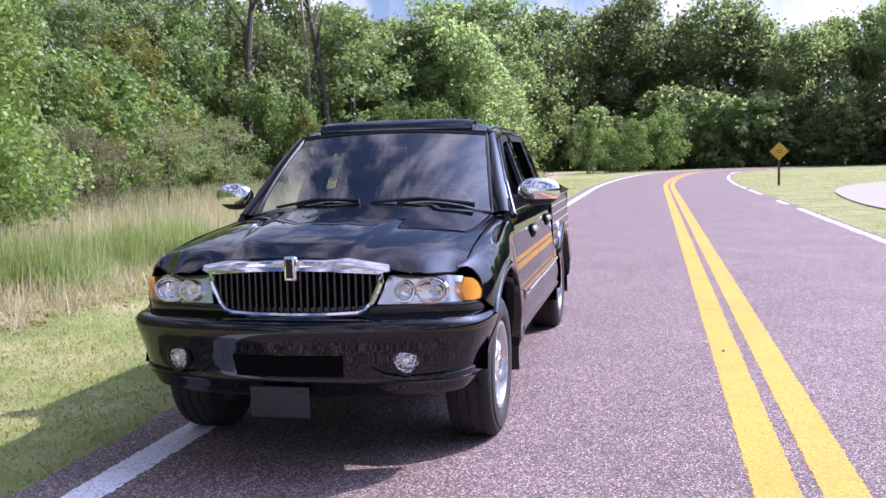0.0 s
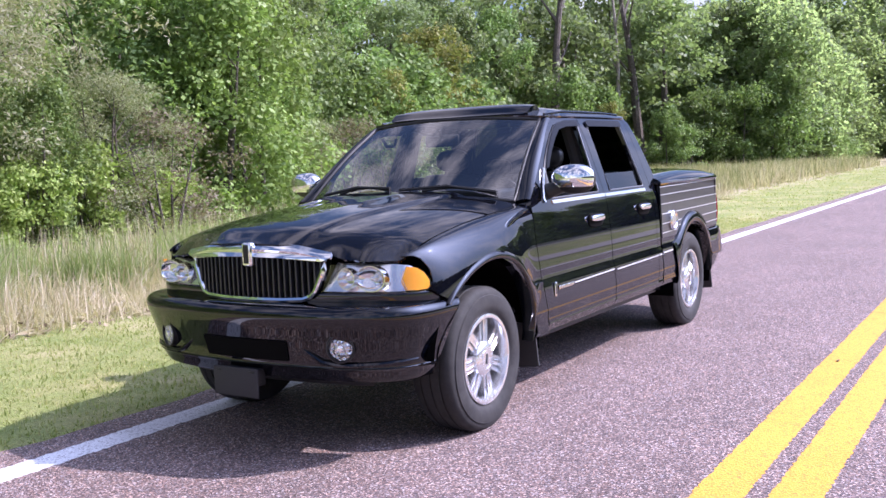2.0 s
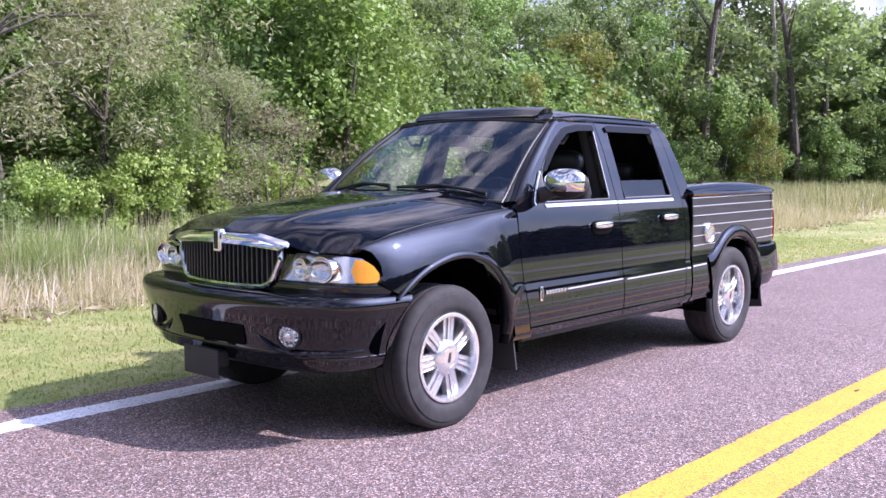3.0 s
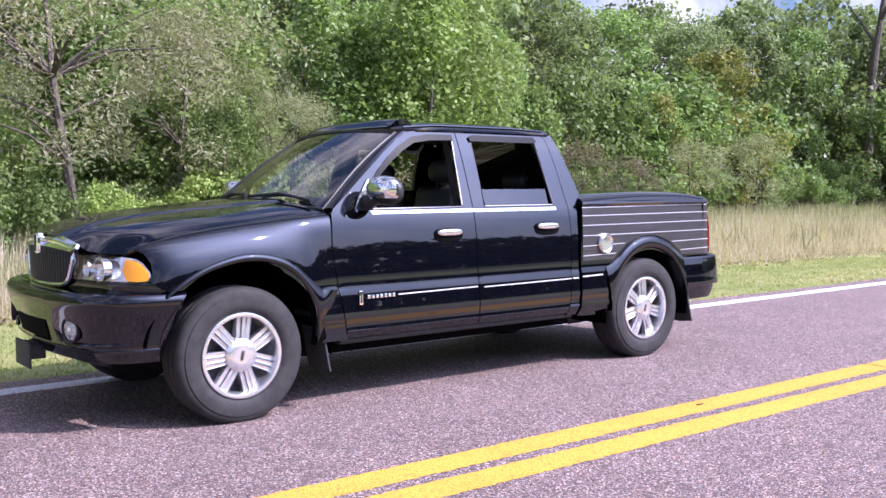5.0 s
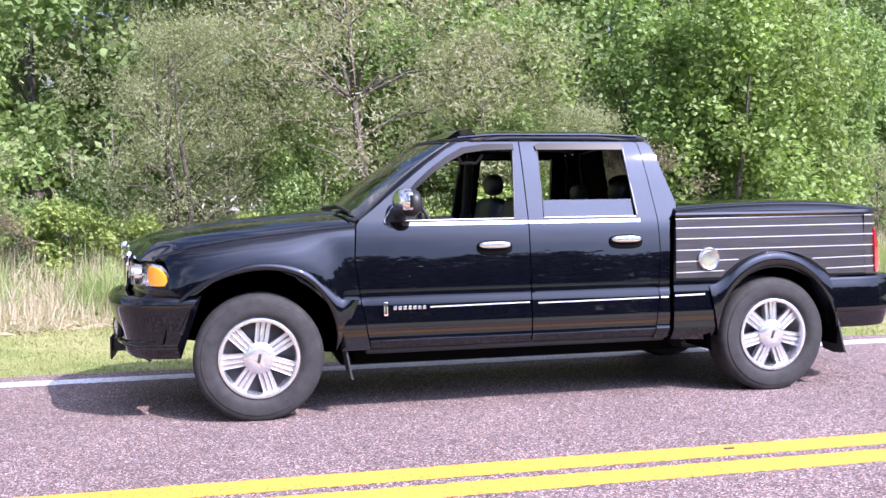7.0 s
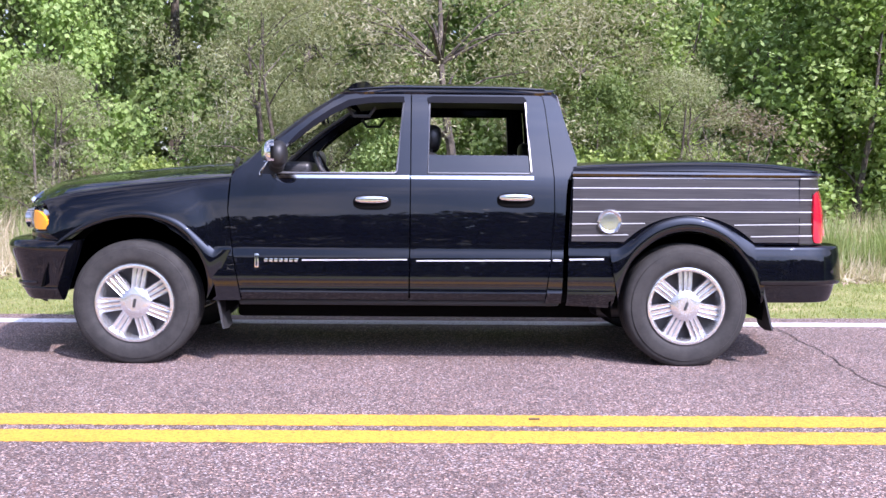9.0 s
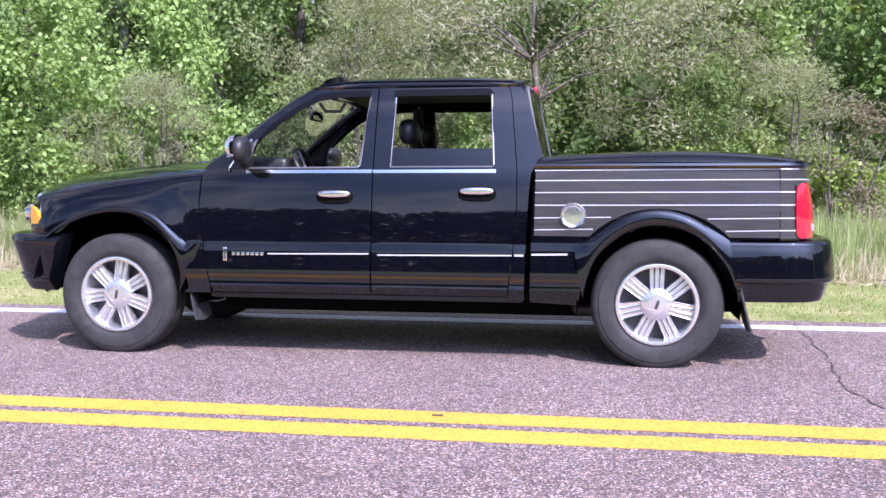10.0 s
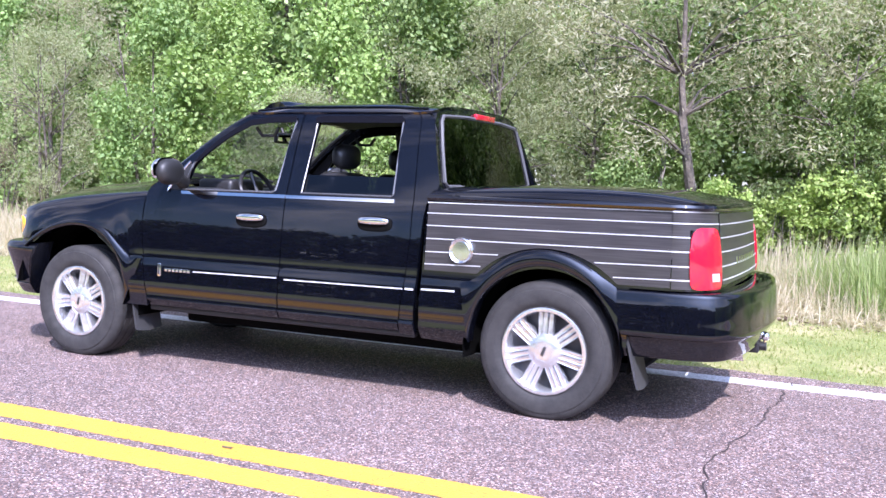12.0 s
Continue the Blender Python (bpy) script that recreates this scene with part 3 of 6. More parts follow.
BRIGHT = [plant("young_poplar", "light yellow-green young poplar in full sun", "tree", 16 + k, 5.6, 0.1, 1.6, 12500, 0.112, 58, leaf_spring,
                trunk=0.06, stems=2, count=5, profile=spire, aspect=0.7, lump=0.28, squash=1.15, ragged=0.42) for k in range(2)]
GREY.append(plant("grey_willow", "pale grey-green willow with a bare dark trunk", "tree", 34, 6.4, 1.9, 2.6, 17000, 0.085, 90, leaf_grey,
                  trunk=0.085, stems=1, count=22, profile=round_top, aspect=0.27, droop=0.5, lump=0.19, ragged=0.45))
for k in range(3):
    SHRUB.append(plant("shrub", "dense green shrub rising from tall grass", "shrub", 50 + k, 2.3, 0.0, 1.35, 6400, 0.1, 46, leaf_green,
                       trunk=0.03, stems=4, count=3, profile=vase, aspect=0.7, lump=0.29, ragged=0.4))
LIME = [plant("sunlit_shrub", "fresh yellow-green shrub at the meadow's edge", "shrub", 150 + k, 2.4, 0.0, 1.2, 4600, 0.115, 40, leaf_lime,
              trunk=0.03, stems=4, count=3, profile=spire if k else vase, aspect=0.6, lump=0.28, ragged=0.4) for k in range(2)]
DRY = plant("dry_shrub", "thin brownish shrub with few leaves", "shrub", 60, 2.6, 0.3, 1.1, 3200, 0.075, 60, leaf_dry,
            trunk=0.03, stems=5, count=7, profile=vase, aspect=0.4, lump=0.22)
SAPLING = plant("olive_sapling", "small grey-green sapling with thin trunk", "tree", 61, 3.1, 0.9, 1.2, 3600, 0.075, 60, leaf_olive,
                trunk=0.04, stems=1, count=10, profile=round_top, aspect=0.35, lump=0.24)
for k in range(4):
    TALL.append(plant("woodland_tree", "tall dark green broadleaf tree of the wood", "tree", 70 + k, 12.5, 2.6, 3.6, 11000, 0.22, 75, leaf_green if k % 2 else leaf_dark,
                      trunk=0.19, stems=1, count=12, profile=round_top, aspect=0.7, lump=0.23, ragged=0.45))
for k in range(2):
    YOUNG_BACK.append(plant("young_poplar", "leafy green young poplar against the wood", "tree", 110 + k, 5.2, 0.05, 1.7, 4200, 0.17, 52, leaf_green,
                            trunk=0.06, stems=1, count=4, profile=vase if k else spire, aspect=0.75, lump=0.27, squash=1.0, ragged=0.45))
    TALL_BACK.append(plant("woodland_tree", "tall dark green broadleaf tree deep in the wood", "tree", 120 + k, 13.0, 0.4, 3.9, 4200, 0.36, 90, leaf_dark,
                           trunk=0.19, stems=1, count=6, profile=round_top, aspect=0.7, lump=0.22, ragged=0.4))
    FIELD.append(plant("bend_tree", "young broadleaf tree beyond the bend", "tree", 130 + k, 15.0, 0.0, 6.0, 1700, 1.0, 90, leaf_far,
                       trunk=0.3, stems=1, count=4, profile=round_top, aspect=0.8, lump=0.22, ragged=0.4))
    HEDGE.append(plant("field_tree", "low far hedgerow tree, seen only mirrored, leaves coloured as backlit", "tree", 140 + k, 5.0, 0.0, 2.6, 1500, 0.42, 90, leaf_hedge,
                       trunk=0.12, stems=1, count=4, profile=round_top, aspect=0.8, lump=0.22, ragged=0.3))
GOLD = plant("turning_tree", "broadleaf tree with yellowing autumn leaves", "tree", 80, 8.5, 1.0, 2.6, 6500, 0.2, 60, leaf_yellow,
             trunk=0.12, stems=1, count=8, profile=spire, aspect=0.7, lump=0.24)
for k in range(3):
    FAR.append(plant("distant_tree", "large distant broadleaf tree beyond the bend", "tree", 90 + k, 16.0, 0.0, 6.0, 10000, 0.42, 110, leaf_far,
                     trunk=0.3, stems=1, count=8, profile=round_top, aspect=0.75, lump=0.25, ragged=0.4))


def bare_trunk(label, thick, wood, lean=0.036):
    t = thing("bare_tree", label, "tree")
    bm = bmesh.new()
    pts = [(lean * h + 0.1 * math.sin(h * 0.6), 0.4 * lean * h, h) for h in np.linspace(-0.2, 15, 12)]
    tube(bm, pts, [thick * (1.1 - 0.075 * i) for i in range(12)], 8)
    part("trunk", bm, wood, t)
    for i, w in ((5, 0.4), (7, 2.6), (8, 4.9), (9, 1.2)):
        bm = bmesh.new()
        p = Vector(pts[i])
        e = p + Vector((math.cos(w) * 1.6, math.sin(w) * 1.6, 2.4))
        tube(bm, [p, (p + e) / 2 + Vector((0.1, 0, -0.1)), e], [0.4 * thick, 0.25 * thick, 0.1 * thick], 6)
        part("limb", bm, wood, t)
    return t


BARE = bare_trunk("tall leafless grey trunk standing among the woods", 0.2, bark_pale)
DEAD = bare_trunk("tall dark leaning trunk with few limbs", 0.34, bark, 0.11)


def twiggy():
    """Dead brush: a spray of thin bare grey stems."""
    rng = np.random.default_rng(66)
    t = thing("dead_brush", "spray of bare pale grey twigs", "brush")
    for k in range(9):
        bm = bmesh.new()
        w, r, h = rng.uniform(0, 6.28), rng.uniform(0.2, 0.8), rng.uniform(1.2, 2.2)
        pts = [(math.cos(w) * r * f + 0.04 * math.sin(9 * f + k), math.sin(w) * r * f, h * f - 0.05) for f in np.linspace(0, 1, 6)]
        tube(bm, pts, [0.022, 0.019, 0.016, 0.012, 0.008, 0.004], 5)
        for j in range(4):
            p = Vector(pts[2 + j % 3])
            v = rng.uniform(0, 6.28)
            tube(bm, [p, p + Vector((math.cos(v) * 0.35, math.sin(v) * 0.35, rng.uniform(0.1, 0.4)))], [0.009, 0.003], 4)
        part("stem", bm, bark_pale, t)
    return t


BRUSH = twiggy()
used = set()


def set_plant(kind, x, y, scale, turn, group):
    """Moves the first of a kind into place, copies it after that."""
    z = ground_height(x, y)
    wide = scale * prng.uniform(0.85, 1.2)
    m = Matrix.LocRotScale((x, y, z), Euler((0, 0, turn)), (wide, wide * prng.uniform(0.9, 1.1), scale))
    if kind in used:
        ob = copy_thing(kind, m)
        ob.matrix_basis = m
    else:
        used.add(kind)
        ob = kind
        ob.matrix_basis = m
    ob["group"] = group


prng = random.Random(11)


def turn():
    return prng.uniform(0, 6.28)


EDGE = [(-60, 14.5), (-12, 13.5), (5, 13.0), (13, 15.0), (22, 19.5), (30, 21.0), (38, 23.0), (46, 21.0), (54, 16.5), (62, 11.0), (72, 7.5)]


def edge_y(x):
    """The line along which the wood begins."""
    return float(spline(EDGE, x)[0])


def low_sky(x, y):
    """Greatest height of the wood towards the bend, capped to fit the camera's view."""
    a = math.degrees(math.atan2(y + 6.4, x + 1.8))
    d = math.hypot(x + 1.8, y + 6.4)
    return 1.4 + d * math.tan(radians(8.6 + 1.8 * smooth01((a - 20) / 6) + 12 * smooth01((a - 46.5) / 6)))


# named plants of the meadow
for k, x, y, s in ((0, -0.2, 12.4, 0.8), (1, -0.9, 9.6, 0.72), (1, -4.2, 8.2, 0.46), (1, -11.3, 9.4, 0.7), (1, 6.1, 9.9, 0.5)):
    set_plant(WILLOW[k], x, y, s, turn(), "willows in the meadow")
for x, y, s in ((2.36, 9.87, 1.0), (4.4, 10.8, 0.7), (-13.0, 11.0, 0.85)):
    set_plant(GREY[0], x, y, s, turn(), "willows in the meadow")
for k, x, y, s in ((0, -4.7, 10.4, 0.98), (1, -6.4, 9.2, 0.86), (0, 9.8, 10.6, 1.0), (1, 11.5, 11.6, 1.1), (1, 5.6, 12.6, 0.95), (0, -9.4, 11.0, 0.95), (1, 1.3, 11.4, 0.62)):
    set_plant(BRIGHT[k], x, y, s, turn(), "young trees at the wood's edge")
for k, x, y, s in ((0, 9.0, 12.6, 1.05), (1, 10.8, 13.4, 1.12), (2, 13.4, 14.4, 1.05), (3, 6.6, 13.4, 1.0), (0, 12.8, 13.2, 0.9),
                   (3, 0.9, 13.2, 0.9), (0, -7.7, 8.7, 0.85), (2, 15.6, 15.8, 1.05), (3, 17.4, 17.8, 1.2), (1, 19.5, 19.2, 1.0), (1, -5.6, 15.2, 1.15), (3, 3.4, 13.4, 0.95),
                   (0, -14.5, 11.5, 1.1), (1, -10.4, 13.6, 1.15), (2, 5.0, 9.8, 0.52)):
    set_plant(YOUNG[k], x, y, s, turn(), "young trees at the wood's edge")
for k, x, y, s in ((1, 3.6, 10.5, 0.62), (2, 7.6, 11.9, 0.75), (0, 9.2, 11.3, 0.5), (1, -3.0, 10.0, 0.6), (0, -8.6, 9.0, 0.6), (1, 0.9, 10.7, 0.8), (0, 8.2, 12.0, 0.9),
                   (2, 3.6, 12.3, 1.0), (0, 5.6, 12.5, 0.85), (1, -2.2, 11.8, 0.85), (2, -5.4, 10.0, 0.7), (2, 0.2, 9.6, 0.5), (1, 1.8, 9.5, 0.6), (2, 18.0, 15.4, 0.5)):
    set_plant(SHRUB[k], x, y, s, turn(), "shrubs in the meadow")
for k, x, y, s in ((0, 6.5, 10.4, 0.75), (0, -2.6, 9.2, 0.6), (1, 2.9, 9.8, 0.6), (0, 4.6, 9.6, 0.72), (1, 5.5, 9.7, 0.8), (1, -5.5, 9.0, 0.6), (0, 3.8, 9.5, 0.55),
                   (1, 0.3, 9.3, 0.5), (0, -1.6, 9.0, 0.5), (1, 8.4, 10.6, 0.5), (0, 7.4, 10.2, 0.6)):
    set_plant(LIME[k], x, y, s, turn(), "sunlit shrubs in the meadow")
for x, y, s in ((17.0, 13.0, 1.0), (20.5, 14.2, 0.9), (-3.4, 8.0, 0.5), (7.1, 9.6, 0.95), (14.6, 12.2, 0.75), (-12.0, 8.6, 0.7)):
    set_plant(DRY, x, y, s, turn(), "dry shrubs in the meadow")
for x, y, s in ((13.8, 11.6, 0.8), (21.5, 12.6, 0.9), (23.7, 11.8, 0.95)):
    set_plant(SAPLING, x, y, s, turn(), "saplings in the meadow")
for x, y, s in ((36.4, 22.4, 0.92), (29.0, 20.2, 0.62), (48.0, 18.0, 0.5), (9.0, 21.0, 0.8)):
    set_plant(GOLD, x, y, s, turn(), "yellowing trees")
for x, y, s in ((54.5, 19.9, 1.0), (55.0, 24.4, 1.1), (-12.8, 23.7, 1.0)):
    set_plant(BARE, x, y, s, turn(), "bare trunks")
for x, y, s in ((49.5, 22.6, 1.0), (56.2, 19.0, 0.95)):
    set_plant(DEAD, x, y, s, turn(), "bare trunks")
for x, y, s in ((-7.2, 12.6, 1.3), (1.4, 11.0, 1.2), (-2.6, 12.8, 1.5)):
    set_plant(BRUSH, x, y, s, turn(), "dead brush")
# wood's edge further along
for i in range(34):
    x = 16 + i * 1.6 + prng.uniform(-0.6, 0.6)
    y = edge_y(x) + prng.uniform(-1.2, 1.4)
    kind = prng.choice([YOUNG_BACK[0], YOUNG_BACK[1], SHRUB[0], YOUNG_BACK[0], SHRUB[1], YOUNG_BACK[1]])
    set_plant(kind, x, y, prng.uniform(0.75, 1.25), turn(), "shrubs in the meadow" if kind in SHRUB else "young trees at the wood's edge")
for i in range(18):
    x = -48 + i * 3.7 + prng.uniform(-1.2, 1.2)
    if abs(x + 8.6) < 2.2 or abs(x + 2.4) < 1.6:
        continue
    set_plant(prng.choice(YOUNG_BACK), x, edge_y(x) + prng.uniform(2.0, 4.5), prng.uniform(0.95, 1.45), turn(), "young trees at the wood's edge")
# the wood: a first row with clear stems, thicker cover behind it
for row, (away, lo, hi, gap) in enumerate(((6.5, -32, 60, 4.4), (12.5, -40, 66, 4.8), (19.5, -48, 74, 5.0), (25.5, -48, 74, 5.6))):
    x = lo
    while x < hi:
        if row == 0 and abs(x + 10.8) < 2.0:
            x += 3.6
        yy = edge_y(x) + (away if x < 20 else 0.55 * away + 0.5) + prng.uniform(-1.6, 1.6)
        kind = prng.choice(TALL if row == 0 and -24 < x < 52 else TALL_BACK)
        size = min(prng.uniform(0.8, 1.14) + 0.06 * row, low_sky(x, yy) / 12.6 * prng.uniform(0.88, 1.0))
        set_plant(kind, x, yy, size, turn(), "trees of the wood")
        x += gap * prng.uniform(0.75, 1.25)
# trees beyond the bend, and on the outer side of the road
for i in range(26):
    x, y, a = ROAD[min(len(ROAD) - 1, 92 + i * 2)]
    off = prng.uniform(6.5, 10.5)
    kind = prng.choice([YOUNG_BACK[0], YOUNG_BACK[1], YOUNG_BACK[1], SHRUB[1]])
    set_plant(kind, x + math.sin(a) * off, y + math.cos(a) * off, prng.uniform(0.7, 1.2), turn(), "shrubs in the meadow" if kind in SHRUB else "young trees at the wood's edge")
for i in range(14):
    set_plant(prng.choice(FAR), 62 + i * 2.4 + prng.uniform(-1, 1), 12 + prng.uniform(-1.5, 8), prng.uniform(0.55, 0.78), turn(), "trees of the wood")
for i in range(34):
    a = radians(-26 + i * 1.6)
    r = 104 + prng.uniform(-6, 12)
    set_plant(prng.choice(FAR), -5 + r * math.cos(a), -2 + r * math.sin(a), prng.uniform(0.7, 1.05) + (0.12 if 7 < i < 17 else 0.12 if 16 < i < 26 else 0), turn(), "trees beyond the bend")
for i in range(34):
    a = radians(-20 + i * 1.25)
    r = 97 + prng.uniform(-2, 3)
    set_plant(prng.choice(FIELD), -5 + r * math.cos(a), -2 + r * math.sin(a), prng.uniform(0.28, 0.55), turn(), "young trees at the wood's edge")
# row out of view, placed for the tree line mirrored in the truck
for i in range(84):
    set_plant(prng.choice(HEDGE), -150 + i * 3.6 + prng.uniform(-1.0, 1.0), -72 + prng.uniform(-4, 4), prng.uniform(1.9, 2.3), turn(), "trees across the field")


# ---- grasses ----
def blades(name, seed, count, area, length, width, material, label, lean=0.35, tuft=1, keep=None, spread=0.12, low=0.0):
    rng = np.random.default_rng(seed)
    n = count // tuft
    x = rng.uniform(area[0], area[1], n)
    y = rng.uniform(area[2], area[3], n)
    if keep is not None:
        sel = np.array([keep(a, b) > rng.uniform() for a, b in zip(x, y)])
        x, y = x[sel], y[sel]
    tall = rng.uniform(0.6, 1.25, len(x))
    x, y, tall = (np.repeat(v, tuft) for v in (x, y, tall))
    n = len(x)
    x, y = x + rng.normal(0, spread, n), y + rng.normal(0, spread, n)
    z = np.array([ground_height(a, b) for a, b in zip(x, y)]) - 0.01
    L = length * tall * rng.uniform(0.55, 1.2, n)
    if low:
        L *= low + (1 - low) * np.clip((y - 4.7) / 2.4, 0, 1)
    ang, tilt = rng.uniform(0, 2 * np.pi, n), np.abs(rng.normal(0, lean, n))
    d = np.stack([np.cos(ang) * np.sin(tilt), np.sin(ang) * np.sin(tilt), np.cos(tilt)], 1)
    s = np.stack([-np.sin(ang + 0.6), np.cos(ang + 0.6), np.zeros(n)], 1) * (width * rng.uniform(0.6, 1.3, n))[:, None]
    p = np.stack([x, y, z], 1)
    mid = p + d * (L * 0.55)[:, None]
    bow = d.copy()
    bow[:, 2] -= 0.35
    tip = mid + bow / np.linalg.norm(bow, axis=1, keepdims=True) * (L * 0.45)[:, None]
    v = np.stack([p - s, p + s, mid + s * 0.8, tip, mid - s * 0.8], 1).reshape(-1, 3)
    me = bpy.data.meshes.new(name)
    me.from_pydata(v.round(4).tolist(), [], np.arange(5 * n).reshape(n, 5).tolist())
    tagged(part(name, me, material, None), label, "grass", kind="stuff")


def patchy(x, y):
    return smooth01((noise.noise((x * 0.45, y * 0.6, 7)) + 0.35) / 0.5)


blades("lawn_grass", 1, 120000, (-7, 16, 1.22, 5.2), 0.045, 0.0052, blade_lawn, "short mown grass of the verge", lean=1.1, tuft=3, spread=0.03)
blades("lawn_grass", 2, 24000, (16, 60, 1.3, 8.0), 0.055, 0.010, blade_lawn, "short mown grass of the verge", lean=0.7, tuft=3, spread=0.05)
blades("lawn_grass", 3, 20000, (10, 60, -16, -5.8), 0.05, 0.009, blade_lawn, "short mown grass beyond the road", lean=0.7, tuft=3, spread=0.05)
blades("dry_tall_grass", 4, 110000, (-12, 24, 4.7, 12.0), 0.74, 0.0062, blade_dry, "tall straw-coloured dry grass in tangled clumps", lean=1.05, tuft=26, spread=0.22, low=0.45,
       keep=lambda x, y: (1 - 0.25 * patchy(x, y)) * (1 - 0.2 * smooth01((x - 10) / 4) * smooth01((y - 7.0) / 1.2)) * smooth01((y - 4.7) / 1.2))
blades("flattened_straw", 8, 30000, (-10, 24, 4.4, 7.2), 0.38, 0.006, blade_dry, "flattened pale straw along the mown edge", lean=1.25, tuft=8, spread=0.16,
       keep=lambda x, y: 1 - 0.8 * smooth01((y - 5.6) / 1.2))
blades("green_tall_grass", 5, 40000, (-12, 26, 5.2, 12.5), 0.86, 0.0075, blade_green, "tall green grass and weeds", lean=0.95, tuft=18, spread=0.22, low=0.4,
       keep=lambda x, y: (0.03 + 0.24 * patchy(x, y) + 0.15 * smooth01((y - 9) / 2) + 0.12 * smooth01((x - 10) / 4) * smooth01((y - 6.8) / 1.5)) * smooth01((y - 5.0) / 1.6))
for k, (x, y, r) in enumerate(((-1.5, 6.2, 0.45), (5.2, 6.0, 0.3), (-5.0, 5.9, 0.3), (8.6, 6.6, 0.28), (6.3, 6.9, 0.4), (7.4, 5.9, 0.25), (3.2, 6.6, 0.35), (2.4, 7.6, 0.6), (1.4, 6.8, 0.4), (0.2, 7.4, 0.35), (-3.4, 6.9, 0.4), (5.6, 5.9, 0.5), (6.7, 6.5, 0.6), (8.4, 5.6, 0.4), (4.9, 6.9, 0.5), (9.6, 6.2, 0.5))):
    blades("weed_clump", 60 + k, int(5200 * r), (x - r, x + r, y - r, y + r), 0.68, 0.0062, blade_fresh, "soft light green weed clump in dry grass", lean=0.8, tuft=30, spread=0.17)
blades("dry_tall_grass", 6, 20000, (20, 62, 5.2, 14.5), 0.7, 0.013, blade_dry, "tall straw-coloured dry grass", lean=0.6, tuft=12, spread=0.2,
       keep=lambda x, y: 0.45 * (1 - smooth01((y - 9) / 5)) * (y < edge_y(x)))
blades("green_tall_grass", 7, 32000, (12, 62, 5.6, 21.0), 0.72, 0.014, blade_green, "tall green grass and weeds", lean=0.45, tuft=12, spread=0.25,
       keep=lambda x, y: (y < edge_y(x) + 0.5) * (0.2 + 0.8 * smooth01((x - 22) / 4)))


def litter():
    """Dead leaves and clods raked to the edge of the mown strip."""
    rng = np.random.default_rng(21)
    n = 2600
    x = rng.uniform(-9, 24, n)
    y = 4.75 + rng.normal(0, 0.32, n) + 0.15 * np.sin(x * 0.9)
    p = np.stack([x, y, np.array([ground_height(a, b) for a, b in zip(x, y)]) + rng.uniform(0.005, 0.03, n)], 1)
    along = rng.normal(size=(n, 3)) * np.array([1, 1, 0.3])
    size = rng.uniform(0.02, 0.09, n)
    tagged(part("leaf_litter", leaf_mesh(quads(rng, p, along, size, size * 0.6, np.array([0, 0, 2.0])), "leaf_litter"), litter_leaf, None),
           "brown dead leaves along the mown edge", "leaf litter", kind="stuff")


litter()


def road_sign():
    t = thing("road_sign", "yellow diamond warning sign on a dark wooden post", "sign", at=(40.0, -7.3, 0.0))
    bm = bmesh.new()
    box(bm, (-0.05, -0.05, -0.1), (0.05, 0.05, 1.5), 0.01)
    part("post", bm, wood_post, t)
    bm = bmesh.new()
    box(bm, (-0.006, -0.295, -0.295), (0.006, 0.295, 0.295), 0.004, Matrix.Translation((-0.06, 0, 1.5)) @ pose(0, 0, 0, 45, 0, 0))
    face = part("sign_panel", bm, sign_yellow, t)
    bm = bmesh.new()
    box(bm, (-0.071, -0.12, 1.52), (-0.067, 0.12, 1.57))
    box(bm, (-0.071, -0.1, 1.42), (-0.067, 0.1, 1.47))
    part("symbol_bars", bm, sign_dark, face, "faded dark bars")


road_sign()
bm = bmesh.new()
box(bm, (2.37, -2.335, 0.005), (2.425, -2.318, 0.011), 0.002)
tagged(part("fallen_leaf", bm, leaf_dry, None), "small dry brown leaf lying on the yellow line", "leaf")

# ---- the pickup truck: front axle over the origin, nose towards -x ----
truck = thing("pickup_truck", "glossy black four-door luxury pickup truck parked on the road", "truck")
AXLE, HUB = 3.518, 0.39
LOWER = [(0.36, 0.90), (0.42, 0.955), (0.474, 0.989), (0.488, 0.9885), (0.502, 0.982), (0.55, 0.990), (0.66, 0.982), (0.722, 0.9765), (0.738, 0.9687),
         (0.80, 0.9660), (0.86, 0.9628), (0.92, 0.9586), (0.96, 0.9553), (1.0, 0.9514), (1.04, 0.9469), (1.08, 0.9417), (1.12, 0.9354), (1.16, 0.9273), (1.205, 0.9153)]
UPPER = [(1.205, 0.9153), (1.30, 0.8835), (1.40, 0.8495), (1.50, 0.815), (1.60, 0.777), (1.70, 0.733), (1.76, 0.703)]
BED = [(0.36, 0.90), (0.42, 0.952), (0.474, 0.984), (0.488, 0.983), (0.502, 0.977), (0.55, 0.985), (0.66, 0.9775), (0.735, 0.9715), (0.75, 0.966), (1.0, 0.9585), (1.22, 0.945)]


FRONT_IN = [(2, 0.462), (11, 0.486), (27, 0.515), (40, 0.536), (50, 0.551), (62, 0.560), (75, 0.555), (90, 0.545), (106, 0.541), (126, 0.555), (141, 0.588)]
FRONT_OUT = [(34, 0.622), (40, 0.610), (48, 0.606), (61, 0.615), (75, 0.606), (91, 0.594), (105, 0.584), (122, 0.588), (136, 0.600), (141, 0.606)]
REAR_IN = [(2, 0.462), (28, 0.460), (44, 0.465), (58, 0.475), (90, 0.484), (110, 0.480), (128, 0.468), (143, 0.464), (162, 0.448), (178, 0.446)]
REAR_OUT = [(43.5, 0.572), (55, 0.557), (68, 0.563), (90, 0.579), (110, 0.575), (122, 0.566), (132, 0.563), (140, 0.582), (145, 0.619)]


